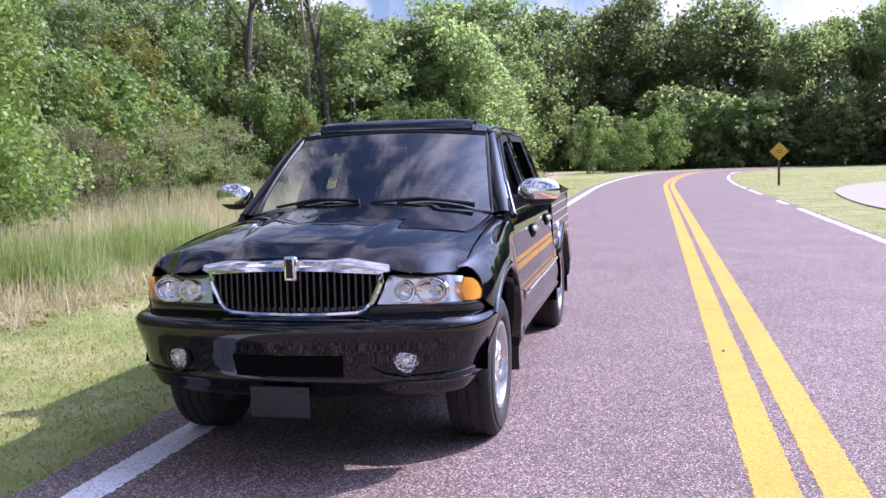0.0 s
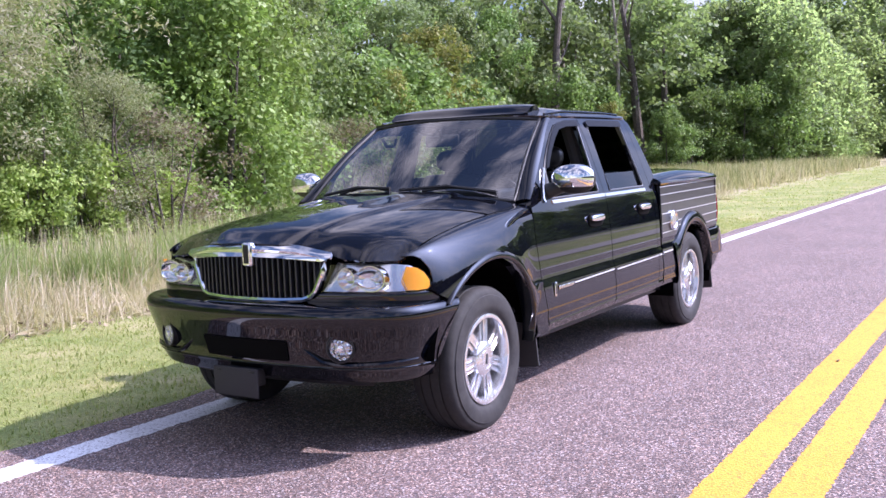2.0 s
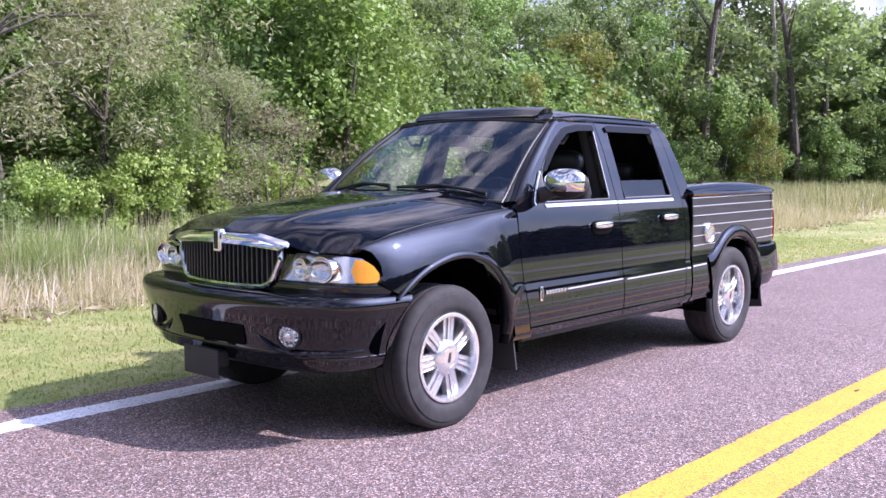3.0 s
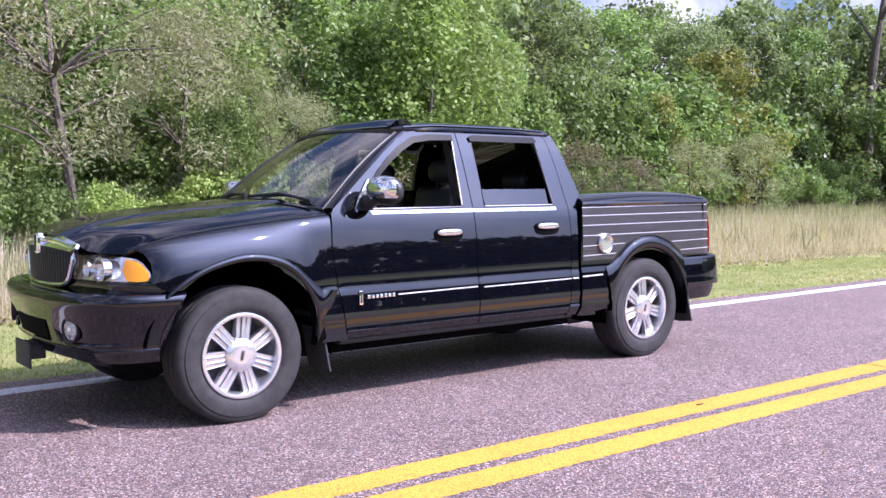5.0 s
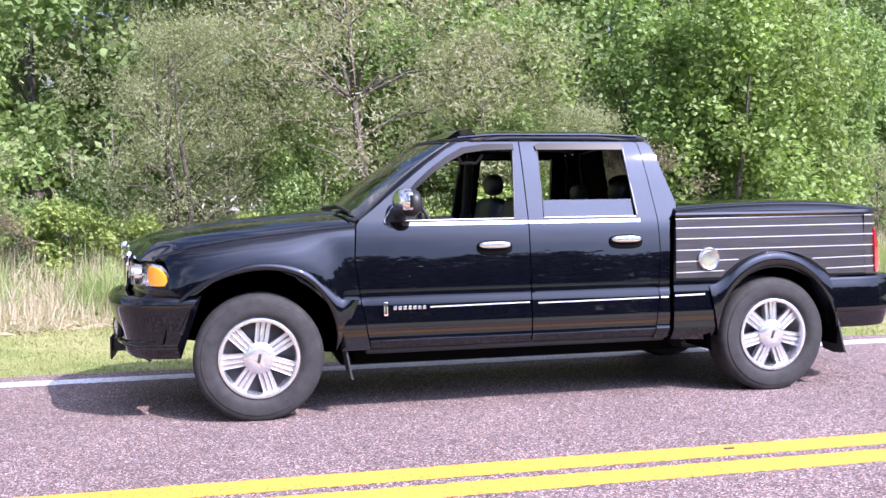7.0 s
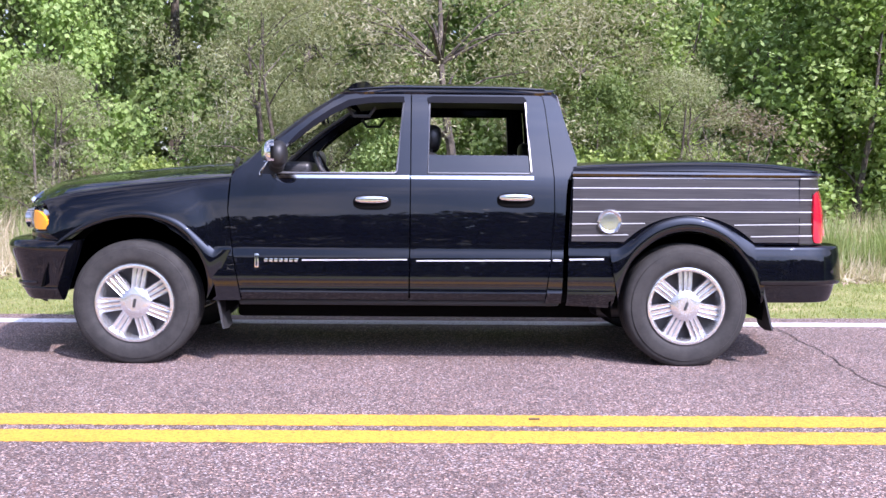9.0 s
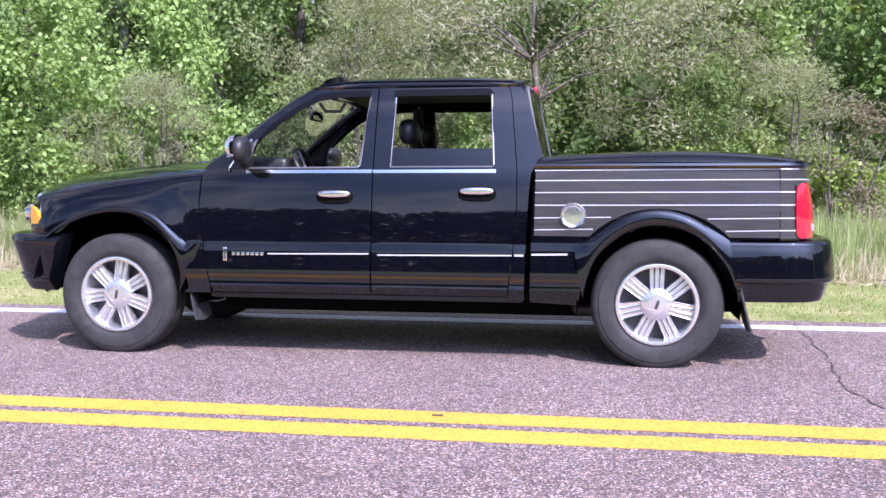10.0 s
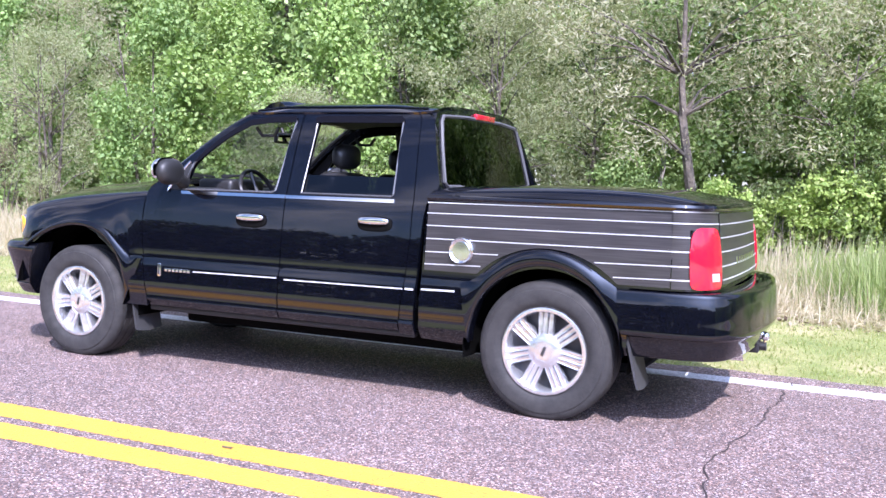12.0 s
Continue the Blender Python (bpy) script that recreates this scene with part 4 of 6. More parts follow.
def wheel_flare(cx, sg, inner, outer, runs, base, parent):
    """Rounded lip round a wheel opening whose outer crease runs out level into the body's lower moulding."""
    shape = [(0.0, -0.06), (0.0, 0.014), (0.07, 0.026), (0.22, 0.033), (0.48, 0.0335), (0.72, 0.029), (0.90, 0.021), (1.0, 0.010), (1.0, -0.03)]
    a0, a1 = inner[0][0], inner[-1][0]
    path = []
    for w in range(141):
        t = outer[0][0] + (outer[-1][0] - outer[0][0]) * w / 140
        r = float(spline(outer, t)[0])
        path.append((cx + r * math.cos(radians(t)), HUB + r * math.sin(radians(t))))
    path = [(path[0][0] + runs[0] * (1 - k / 20), path[0][1]) for k in range(20) if runs[0]] + path
    path = path + [(path[-1][0] - runs[1] * (k + 1) / 20, path[-1][1]) for k in range(20) if runs[1]]
    bm = bmesh.new()
    rows = []
    count = 110
    for k in range(count + 1):
        f = k / count
        w = a0 + (a1 - a0) * f
        r = float(spline(inner, w)[0])
        p = (cx + r * math.cos(radians(w)), HUB + r * math.sin(radians(w)))
        g = f * (len(path) - 1)
        i = min(len(path) - 2, int(g))
        q = tuple(path[i][c] + (path[i + 1][c] - path[i][c]) * (g - i) for c in (0, 1))
        # towards the level ends the lip sinks to the moulding
        ease = (smooth01(f / 0.16) if runs[0] else 1.0) * (smooth01((1 - f) / 0.16) if runs[1] else 1.0)
        row = []
        for s, o in shape:
            x, z = p[0] + (q[0] - p[0]) * s, p[1] + (q[1] - p[1]) * s
            o = o if o < 0 or s == 0 else o * ease + 0.0165 * (1 - ease)
            row.append(bm.verts.new((x, sg * (base + o), z)))
        rows.append(row)
    for a, b in zip(rows, rows[1:]):
        for i in range(len(shape) - 1):
            bm.faces.new((a[i], a[i + 1], b[i + 1], b[i]))
    bmesh.ops.recalc_face_normals(bm, faces=bm.faces[:])
    total = sum((f.normal * f.calc_area() for f in bm.faces), Vector())
    if total.y * sg < 0:
        bmesh.ops.reverse_faces(bm, faces=bm.faces[:])
    part("wheel_flare", bm, paint, parent, sharp=50)


def door_w(z):
    return float(spline(LOWER if z <= 1.205 else UPPER, z)[0])


def door_at(sg, lift=0.0):
    return lambda x, z: (x, sg * (door_w(z) + lift), z)


def bed_w(x, z):
    return float(spline(BED, z)[0])


def bed_at(sg, lift=0.0):
    return lambda x, z: (x, sg * (bed_w(x, z) + lift), z)


class Plan:
    """A plan curve from the middle out to the side, run along by its length."""

    def __init__(self, pts):
        t = [0.0]
        for a, b in zip(pts, pts[1:]):
            t.append(t[-1] + math.dist(a, b))
        self.keys = [(s, *p) for s, p in zip(t, pts)]
        # the curve is even about the middle
        self.keys = [(-self.keys[1][0], self.keys[1][1], -self.keys[1][2])] + self.keys
        self.fine = [(k * t[-1] / 800, *spline(self.keys, k * t[-1] / 800)) for k in range(801)]
        self.length = t[-1]

    def of_y(self, y):
        return min(self.fine, key=lambda f: abs(f[2] - y))[0]

    def of_x(self, x):
        return min(self.fine, key=lambda f: abs(f[1] - x))[0]

    def at(self, t, out=0.0):
        """Point at t (negative: the near side), moved out of the body."""
        s = abs(t)
        p = spline(self.keys, s)
        d = spline(self.keys, min(self.length, s + 0.004)) - spline(self.keys, max(-0.05, s - 0.004))
        d = d / np.linalg.norm(d)
        n = np.array([-d[1], d[0]])
        if n @ (p - np.array([1.8, 0.0])) < 0:
            n = -n
        p = p + n * out
        return float(p[0]), math.copysign(1.0, t) * float(p[1])


NOSE = Plan([(-0.85, 0), (-0.832, 0.25), (-0.79, 0.47), (-0.75, 0.65), (-0.705, 0.785), (-0.625, 0.885), (-0.50, 0.945), (-0.35, 0.966), (0, 0.969), (0.75, 0.969)])
BUMPER = Plan([(-0.965, 0), (-0.952, 0.25), (-0.925, 0.48), (-0.88, 0.68), (-0.81, 0.83), (-0.71, 0.925), (-0.57, 0.972), (-0.40, 0.987), (-0.2, 0.99)])
TAIL = Plan([(4.475, 0), (4.467, 0.4), (4.455, 0.65), (4.432, 0.79), (4.385, 0.88), (4.31, 0.935), (4.22, 0.957), (3.9, 0.962)])
REAR_BUMPER = Plan([(4.64, 0), (4.63, 0.3), (4.595, 0.62), (4.535, 0.83), (4.43, 0.935), (4.26, 0.978), (3.98, 0.988), (3.7, 0.99)])


def wrap(plan, profile, t0, t1, count):
    """A closed profile of (out, z) carried along a plan curve."""
    bm = bmesh.new()
    rows = []
    face = [(i, *p) for i, p in enumerate(profile)]
    profile = [tuple(spline(face, k / 4)) for k in range(4 * (len(profile) - 1) + 1)]
    count *= 2
    for i in range(count + 1):
        t = t0 + (t1 - t0) * i / count
        rows.append([bm.verts.new((*plan.at(t, o), z)) for o, z in profile])
    n = len(profile)
    for a, b in zip(rows, rows[1:]):
        for k in range(n):
            bm.faces.new((a[k], a[(k + 1) % n], b[(k + 1) % n], b[k]))
    bm.faces.new(rows[0])
    bm.faces.new(rows[-1])
    bmesh.ops.recalc_face_normals(bm, faces=bm.faces[:])
    return bm


SEAM = [(-0.70, 1.022, 0.045), (-0.60, 1.045, 0.06), (-0.50, 1.07, 0.085), (-0.35, 1.10, 0.108), (0.0, 1.15, 0.118), (0.65, 1.208, 0.125)]


def fender_at(sg):
    def place(t, s):
        x = NOSE.at(t)[0]
        zt, ds = spline(SEAM, x)
        s0 = zt - 0.25
        follow = smooth01((x - 0.10) / 0.42)
        if s <= s0:
            z, d, f = s, 0.0, 0.0
        else:
            f = (s - s0) / 0.25
            w = f * math.pi / 2
            z, d = s0 + 0.25 * math.sin(w), ds * (1 - math.cos(w))
        if z > 0.74:
            lean = 0.969 - door_w(min(z, 1.205))
            d = d * (1 - follow) + follow * (lean + (ds - (0.969 - door_w(min(zt, 1.205)))) * f**5)
        swell = 0.024 * smooth01((0.86 - math.hypot(x, z - HUB)) / 0.30) * (1 - smooth01((x - 0.35) / 0.22)) if z > 0.74 else 0.0
        low = float(spline(LOWER, max(s, 0.515))[0]) - 0.969 if s < 0.74 and x > 0.3 else 0.0
        px, py = NOSE.at(t, low - d + swell)
        return px, sg * py, z
    return place


def fender(sg):
    T = NOSE.of_x
    back = T(-0.20) - (-0.20)  # past the corner, length runs with x

    def tx(x):
        return x + back if x > -0.2 else T(x)

    line = [(tx(0.685), 0.42), (tx(0.50), 0.42)] + [(tx(x), z) for x, z in arc(0, HUB, 0.535, 6, 62, 16)]
    line += [(tx(x), z) for x, z in arc(0, HUB, 0.55, 66, 128, 16)]
    lo = T(-0.53)
    line += [(tx(-0.37), 0.80), (tx(-0.44), 0.79), (lo - 0.015, 0.842), (lo + 0.006, 0.866), (lo, 0.904), (lo - 0.04, 0.953), (lo - 0.085, 0.978), (T(-0.66), 0.990)]
    line += [(tx(x), float(spline(SEAM, x)[0])) for x in (-0.66, -0.6, -0.55, -0.5, -0.42, -0.35, -0.2, 0.0, 0.2, 0.4, 0.6)]
    line += [(tx(0.612), 1.195), (tx(0.597), 0.98), (tx(0.628), 0.74), (tx(0.628), 0.73)]
    seen = []
    for p in line:
        if not seen or math.dist(p, seen[-1]) > 2e-3:
            seen.append(p)
    bm = sheet(seen, fender_at(sg), 0.03, 0.022, 0.012, outward=(0, sg, 0))
    ob = part("fender", bm, paint, truck, sharp=28)
    wheel_flare(0.0, sg, FRONT_IN, FRONT_OUT, (0.105, 0.0), 0.969, ob)
    # inner wheel arch
    bm = bmesh.new()
    rows = [[bm.verts.new((x, sg * y, z)) for x, z in arc(0, HUB, 0.585, -5, 170, 20)] for y in (0.962, 0.55)]
    for k in range(20):
        bm.faces.new((rows[0][k], rows[0][k + 1], rows[1][k + 1], rows[1][k]))
    bm.faces.new(rows[1])
    thicken(bm, 0.004)
    part("arch_liner", bm, void_black, ob, "wheel arch liner in unlit black")


for sg in (-1, 1):
    fender(sg)

HOOD_EDGE = [(-0.842, 0.0), (-0.828, 0.2), (-0.79, 0.4), (-0.752, 0.6), (-0.725, 0.69)]
for _x in (-0.665, -0.62, -0.56, -0.5, -0.42, -0.3, -0.1, 0.2, 0.6):
    _zt, _ds = spline(SEAM, _x)
    HOOD_EDGE.append(NOSE.at(NOSE.of_x(_x), -(_ds + 0.005)))


def hood_z(x, y):
    a = abs(y)
    edge = [(p[0], p[1]) for p in HOOD_EDGE[5:]]
    ys = float(spline(edge, x)[0]) if x > HOOD_EDGE[5][0] else HOOD_EDGE[5][1]
    zt = float(spline(SEAM, x)[0])
    zc = float(spline([(-0.86, 1.115), (-0.64, 1.160), (-0.34, 1.208), (0.05, 1.246), (0.42, 1.280), (0.62, 1.288)], x)[0])
    q = min(1.0, a / ys)
    z = zt + (zc - zt) * (1 - q**3.0)
    yd = 0.30 + 0.13 * (x + 0.8) / 1.3
    z += 0.013 * (1 - smooth01((a - yd) / 0.055)) * smooth01((x + 0.86) / 0.3)
    z += 0.003 * (1 - smooth01((a - 0.10) / 0.10)) * smooth01((x + 0.86) / 0.5) * (1 - smooth01((x - 0.1) / 0.5))
    xf = float(spline([(p[1], p[0]) for p in HOOD_EDGE[:6]], a)[0])
    e = max(0.0, x - xf)
    if e < 0.16 and x < -0.5:
        lip = float(spline([(0.0, 1.098), (0.3, 1.084), (0.45, 1.056), (0.55, 1.020), (0.7, 1.002), (0.8, 1.000)], a)[0])
        w = (1 - e / 0.16) ** 2
        z = z * (1 - w) + lip * w
    return z


def hood():
    half = HOOD_EDGE[1:]
    line = [(x, -y) for x, y in reversed(half)] + [HOOD_EDGE[0]] + half + [(0.57, 0.6), (0.505, 0.3), (0.485, 0.0), (0.505, -0.3), (0.57, -0.6)]
    bm = sheet(line, lambda x, y: (x, y, hood_z(x, y)), 0.035, 0.028, 0.015, outward=(0, 0, 1))
    part("hood", bm, paint, truck, sharp=30)


hood()


def headlamp(sg):
    T = NOSE
    t_out, t_amb = T.of_x(-0.53), T.of_y(0.80)
    ti_top, ti_bot = T.of_y(0.505), T.of_y(0.448)

    def on(lift):
        return lambda t, z: (*T.at(sg * t, lift), z)

    shape = [(ti_bot, 0.852), (t_amb, 0.845), (T.of_y(0.90), 0.843), (t_out - 0.02, 0.846), (t_out, 0.868), (t_out - 0.006, 0.90), (t_out - 0.045, 0.948),
             (t_out - 0.09, 0.972), (t_amb, 0.985), (ti_top, 0.992)]
    body = part("headlamp", sheet(shape, lambda t, z: (*T.at(sg * t, -0.02 - 0.055 * (z - 0.845) / 0.145), z), 0.03, 0.02, 0.02, outward=(-1, 0, 0)), reflector, truck, "clear headlamp with amber corner")
    for y, r in ((0.59, 0.050), (0.72, 0.062)):
        t = T.of_y(y)
        x0, y0 = T.at(sg * t, -0.040)
        bm = bmesh.new()
        lathe(bm, [(0.004, 0.0), (r * 0.55, -0.004), (r * 0.9, -0.022), (r, -0.04), (r * 1.06, -0.04), (r * 1.06, 0.0)], "X", 28, (x0 + 0.0, y0, 0.918))
        if r > 0.055:
            for v in bm.verts:
                v.co.y = y0 + (v.co.y - y0) * 1.35
        part("lamp_bowl", bm, chrome, body)
        bm = bmesh.new()
        blob(bm, (x0 - 0.012, y0, 0.918), (0.018, r * 0.26, r * 0.26), 14, 8)
        part("bulb_cover", bm, chrome, body)
    ta = T.of_y(0.866)
    am = [(ta + 0.002, 0.858), (T.of_y(0.90), 0.853), (t_out - 0.022, 0.856), (t_out - 0.008, 0.870), (t_out - 0.012, 0.900), (t_out - 0.042, 0.940), (t_out - 0.078, 0.964), (ta + 0.002, 0.974), (ta - 0.020, 0.915)]
    part("turn_signal", sheet(am, on(-0.002), 0.03, 0.02, 0.02, outward=(-1, 0, 0)), amber, body, "amber turn signal lens")
    part("lens", sheet(shape, on(0.004), 0.03, 0.03, 0.0, outward=(-1, 0, 0)), lens_glass, body)


lens_glass = glass_material("clear_lens", (0.93, 0.94, 0.95), 0.06)
for sg in (-1, 1):
    headlamp(sg)

# panel below lamps and grille
part("front_fascia", wrap(NOSE, [(-0.012, 0.77), (-0.008, 0.81), (-0.012, 0.847), (-0.05, 0.847), (-0.05, 0.77)], -NOSE.of_x(-0.44), NOSE.of_x(-0.44), 60), paint, truck)


def grille():
    def on(y, z, lift=0.0):
        x, yy = NOSE.at(math.copysign(NOSE.of_y(abs(y)), y) if y else 0.0, lift)
        return x, y - 0.02, z

    half = [(0.0, 0.806), (0.2, 0.808), (0.33, 0.814), (0.375, 0.83), (0.402, 0.862), (0.425, 0.91), (0.452, 0.97), (0.47, 1.025)]
    ring = [(-y, z) for y, z in reversed(half[1:])] + half + [(0.3, 1.058), (0.0, 1.072), (-0.3, 1.058)]
    frame_bm = bmesh.new()
    tube(frame_bm, [on(y, z, 0.004) for y, z in ring], 0.016, 8, True)
    g = part("grille", frame_bm, chrome, truck, "chrome-framed grille with dark upright bars")
    top = [(-0.452, 1.008), (-0.2, 1.027), (0.0, 1.032), (0.2, 1.027), (0.452, 1.008), (0.502, 1.030), (0.495, 1.054), (0.3, 1.088), (0.0, 1.104), (-0.3, 1.088), (-0.495, 1.054), (-0.502, 1.030)]
    part("chrome_header", sheet(top, lambda y, z: on(y, z, 0.022 - 0.75 * max(0.0, z - 1.03)), 0.04, 0.015, 0.02, outward=(-1, 0, 0)), chrome, g)
    back = [(-0.465, 1.03), (-0.40, 0.86), (-0.34, 0.81), (0.34, 0.81), (0.40, 0.86), (0.465, 1.03)]
    part("backing", sheet(back, lambda y, z: on(y, z, -0.05), 0.05, 0.05, 0.01, outward=(-1, 0, 0)), void_black, g)
    n = 26
    for i in range(n):
        y = -0.435 + 0.87 * i / (n - 1)
        low = 0.812 + max(0.0, (abs(y) - 0.33) / 0.13) ** 1.3 * 0.13
        bm = bmesh.new()
        x = on(y, 0)[0]
        box(bm, (x - 0.010, y - 0.0255, low), (x + 0.03, y - 0.0145, 1.036), 0.003)
        part("bar", bm, grille_grey, g)
    bm = bmesh.new()
    box(bm, (-0.884, -0.062, 0.978), (-0.84, 0.006, 1.104), 0.014)
    e = part("emblem", bm, chrome, g, "upright chrome badge with dark centre")
    bm = bmesh.new()
    box(bm, (-0.887, -0.046, 0.996), (-0.879, -0.010, 1.092), 0.004)
    part("badge_centre", bm, black_plastic, g)


grille()


def bumpers():
    front = [(-0.16, 0.405), (-0.115, 0.40), (-0.095, 0.42), (-0.07, 0.465), (-0.058, 0.478), (-0.062, 0.49), (-0.048, 0.56), (-0.02, 0.65), (0.002, 0.715), (0.006, 0.745), (-0.004, 0.772), (-0.035, 0.79), (-0.14, 0.797)]
    bm = wrap(BUMPER, front, -BUMPER.of_x(-0.21), BUMPER.of_x(-0.21), 90)
    for v in bm.verts:
        v.co.x = min(v.co.x, float(spline([(0.38, -0.465), (0.50, -0.485), (0.60, -0.465), (0.70, -0.41), (0.80, -0.33)], v.co.z)[0]))
    b = part("front_bumper", bm, paint, truck, sharp=40)
    for sg in (-1, 1):
        x, y = BUMPER.at(sg * BUMPER.of_y(0.615), -0.032)
        t = Matrix.Translation((x, y, 0.588)) @ pose(0, 0, 0, 0, 0, -18 * sg)
        bm = bmesh.new()
        lathe(bm, [(0.074, 0.03), (0.074, -0.006), (0.066, -0.008), (0.06, 0.03)], "X", 32, closed=True)
        bmesh.ops.transform(bm, matrix=t, verts=bm.verts[:])
        fog = part("fog_lamp", bm, black_plastic, b, "round clear fog lamp")
        bm = bmesh.new()
        lathe(bm, [(0.002, -0.010), (0.03, -0.0085), (0.05, -0.004), (0.062, 0.001), (0.062, 0.02)], "X", 32)
        bmesh.ops.transform(bm, matrix=t, verts=bm.verts[:])
        part("fog_glass", bm, fog_facets, b)
        bm = bmesh.new()
        blob(bm, (-0.008, 0, 0), (0.006, 0.016, 0.016), 16, 10)
        bmesh.ops.transform(bm, matrix=t, verts=bm.verts[:])
        part("fog_bulb", bm, reflector, b)
        # swept lip under the lamp
        bm = bmesh.new()
        lip = [(0.40, 0.572, -0.048), (0.44, 0.548, -0.05), (0.50, 0.512, -0.052), (0.58, 0.498, -0.054), (0.68, 0.498, -0.055), (0.80, 0.505, -0.056), (0.90, 0.512, -0.056), (0.955, 0.516, -0.058)]
        tube(bm, [(*BUMPER.at(sg * BUMPER.of_y(a), o), z) for a, z, o in lip], [0.006, 0.011, 0.014, 0.015, 0.015, 0.014, 0.012, 0.008], 8)
        part("bumper_lip", bm, paint, b)
    # black sheet laid on the bumper paints the shade of the open intake
    intake = [(-0.29, 0.505), (0.27, 0.505), (0.28, 0.612), (-0.30, 0.612)]
    part("intake", sheet(intake, lambda y, z: (BUMPER.at(BUMPER.of_y(abs(y)), 0.006 + float(spline([(0.49, -0.062), (0.56, -0.048), (0.65, -0.02)], z)[0]))[0], y, z), 0.05, 0.04, 0.003, outward=(-1, 0, 0)), void_black, b)
    bm = bmesh.new()
    box(bm, (-0.965, -0.135, 0.31), (-0.952, 0.175, 0.465), 0.006)
    p = part("plate_holder", bm, plate_mat, b, "blank dark grey plate")
    bm = bmesh.new()
    box(bm, (-0.955, -0.10, 0.36), (-0.86, 0.14, 0.45), 0.01)
    part("plate_bracket", bm, black_plastic, b)
    bm = bmesh.new()
    for y in (-0.095, 0.135):
        box(bm, (-0.968, y - 0.018, 0.44), (-0.963, y + 0.018, 0.45), 0.001)
    part("plate_screws", bm, black_plastic, b)
    # lower dam
    part("air_dam", wrap(BUMPER, [(-0.22, 0.365), (-0.20, 0.365), (-0.14, 0.415), (-0.19, 0.415)], -BUMPER.of_x(-0.86), BUMPER.of_x(-0.86), 40), black_plastic, b)

    rear = [(-0.12, 0.42), (-0.07, 0.415), (-0.05, 0.435), (-0.03, 0.495), (-0.02, 0.53), (0.012, 0.543), (0.010, 0.60), (0.004, 0.68), (-0.006, 0.745), (-0.028, 0.782), (-0.15, 0.79)]
    bm = wrap(REAR_BUMPER, rear, -REAR_BUMPER.of_x(3.74), REAR_BUMPER.of_x(3.74), 90)
    for v in bm.verts:
        v.co.x = max(v.co.x, AXLE + math.sqrt(0.478**2 - min(0.47, v.co.z - HUB) ** 2))
    r = part("rear_bumper", bm, paint, truck, sharp=40)
    bm = bmesh.new()
    box(bm, (4.40, -0.05, 0.36), (4.58, 0.05, 0.44), 0.01)
    tube(bm, [(4.56, 0, 0.40), (4.62, 0, 0.40)], 0.028, 10)
    hitch = part("tow_hitch", bm, black_plastic, r, "black tow hitch with chrome ball")
    bm = bmesh.new()
    blob(bm, (4.61, 0, 0.46), (0.028, 0.028, 0.028), 14, 10)
    tube(bm, [(4.61, 0, 0.40), (4.61, 0, 0.46)], 0.012, 8)
    part("tow_ball", bm, chrome, r)
    bm = bmesh.new()
    tube(bm, [(4.2, -0.45, 0.40), (4.55, -0.47, 0.41)], 0.035, 14)
    part("exhaust_tip", bm, chrome, r)


bumpers()

WIN_F = [(0.915, 1.222), (1.645, 1.226), (1.66, 1.24), (1.70, 1.69), (1.685, 1.708), (1.50, 1.706), (1.345, 1.688), (1.235, 1.63), (1.125, 1.555), (1.03, 1.475), (0.955, 1.395)]
WIN_R = [(1.858, 1.228), (2.505, 1.228), (2.516, 1.24), (2.485, 1.695), (2.47, 1.710), (1.885, 1.712), (1.868, 1.70)]


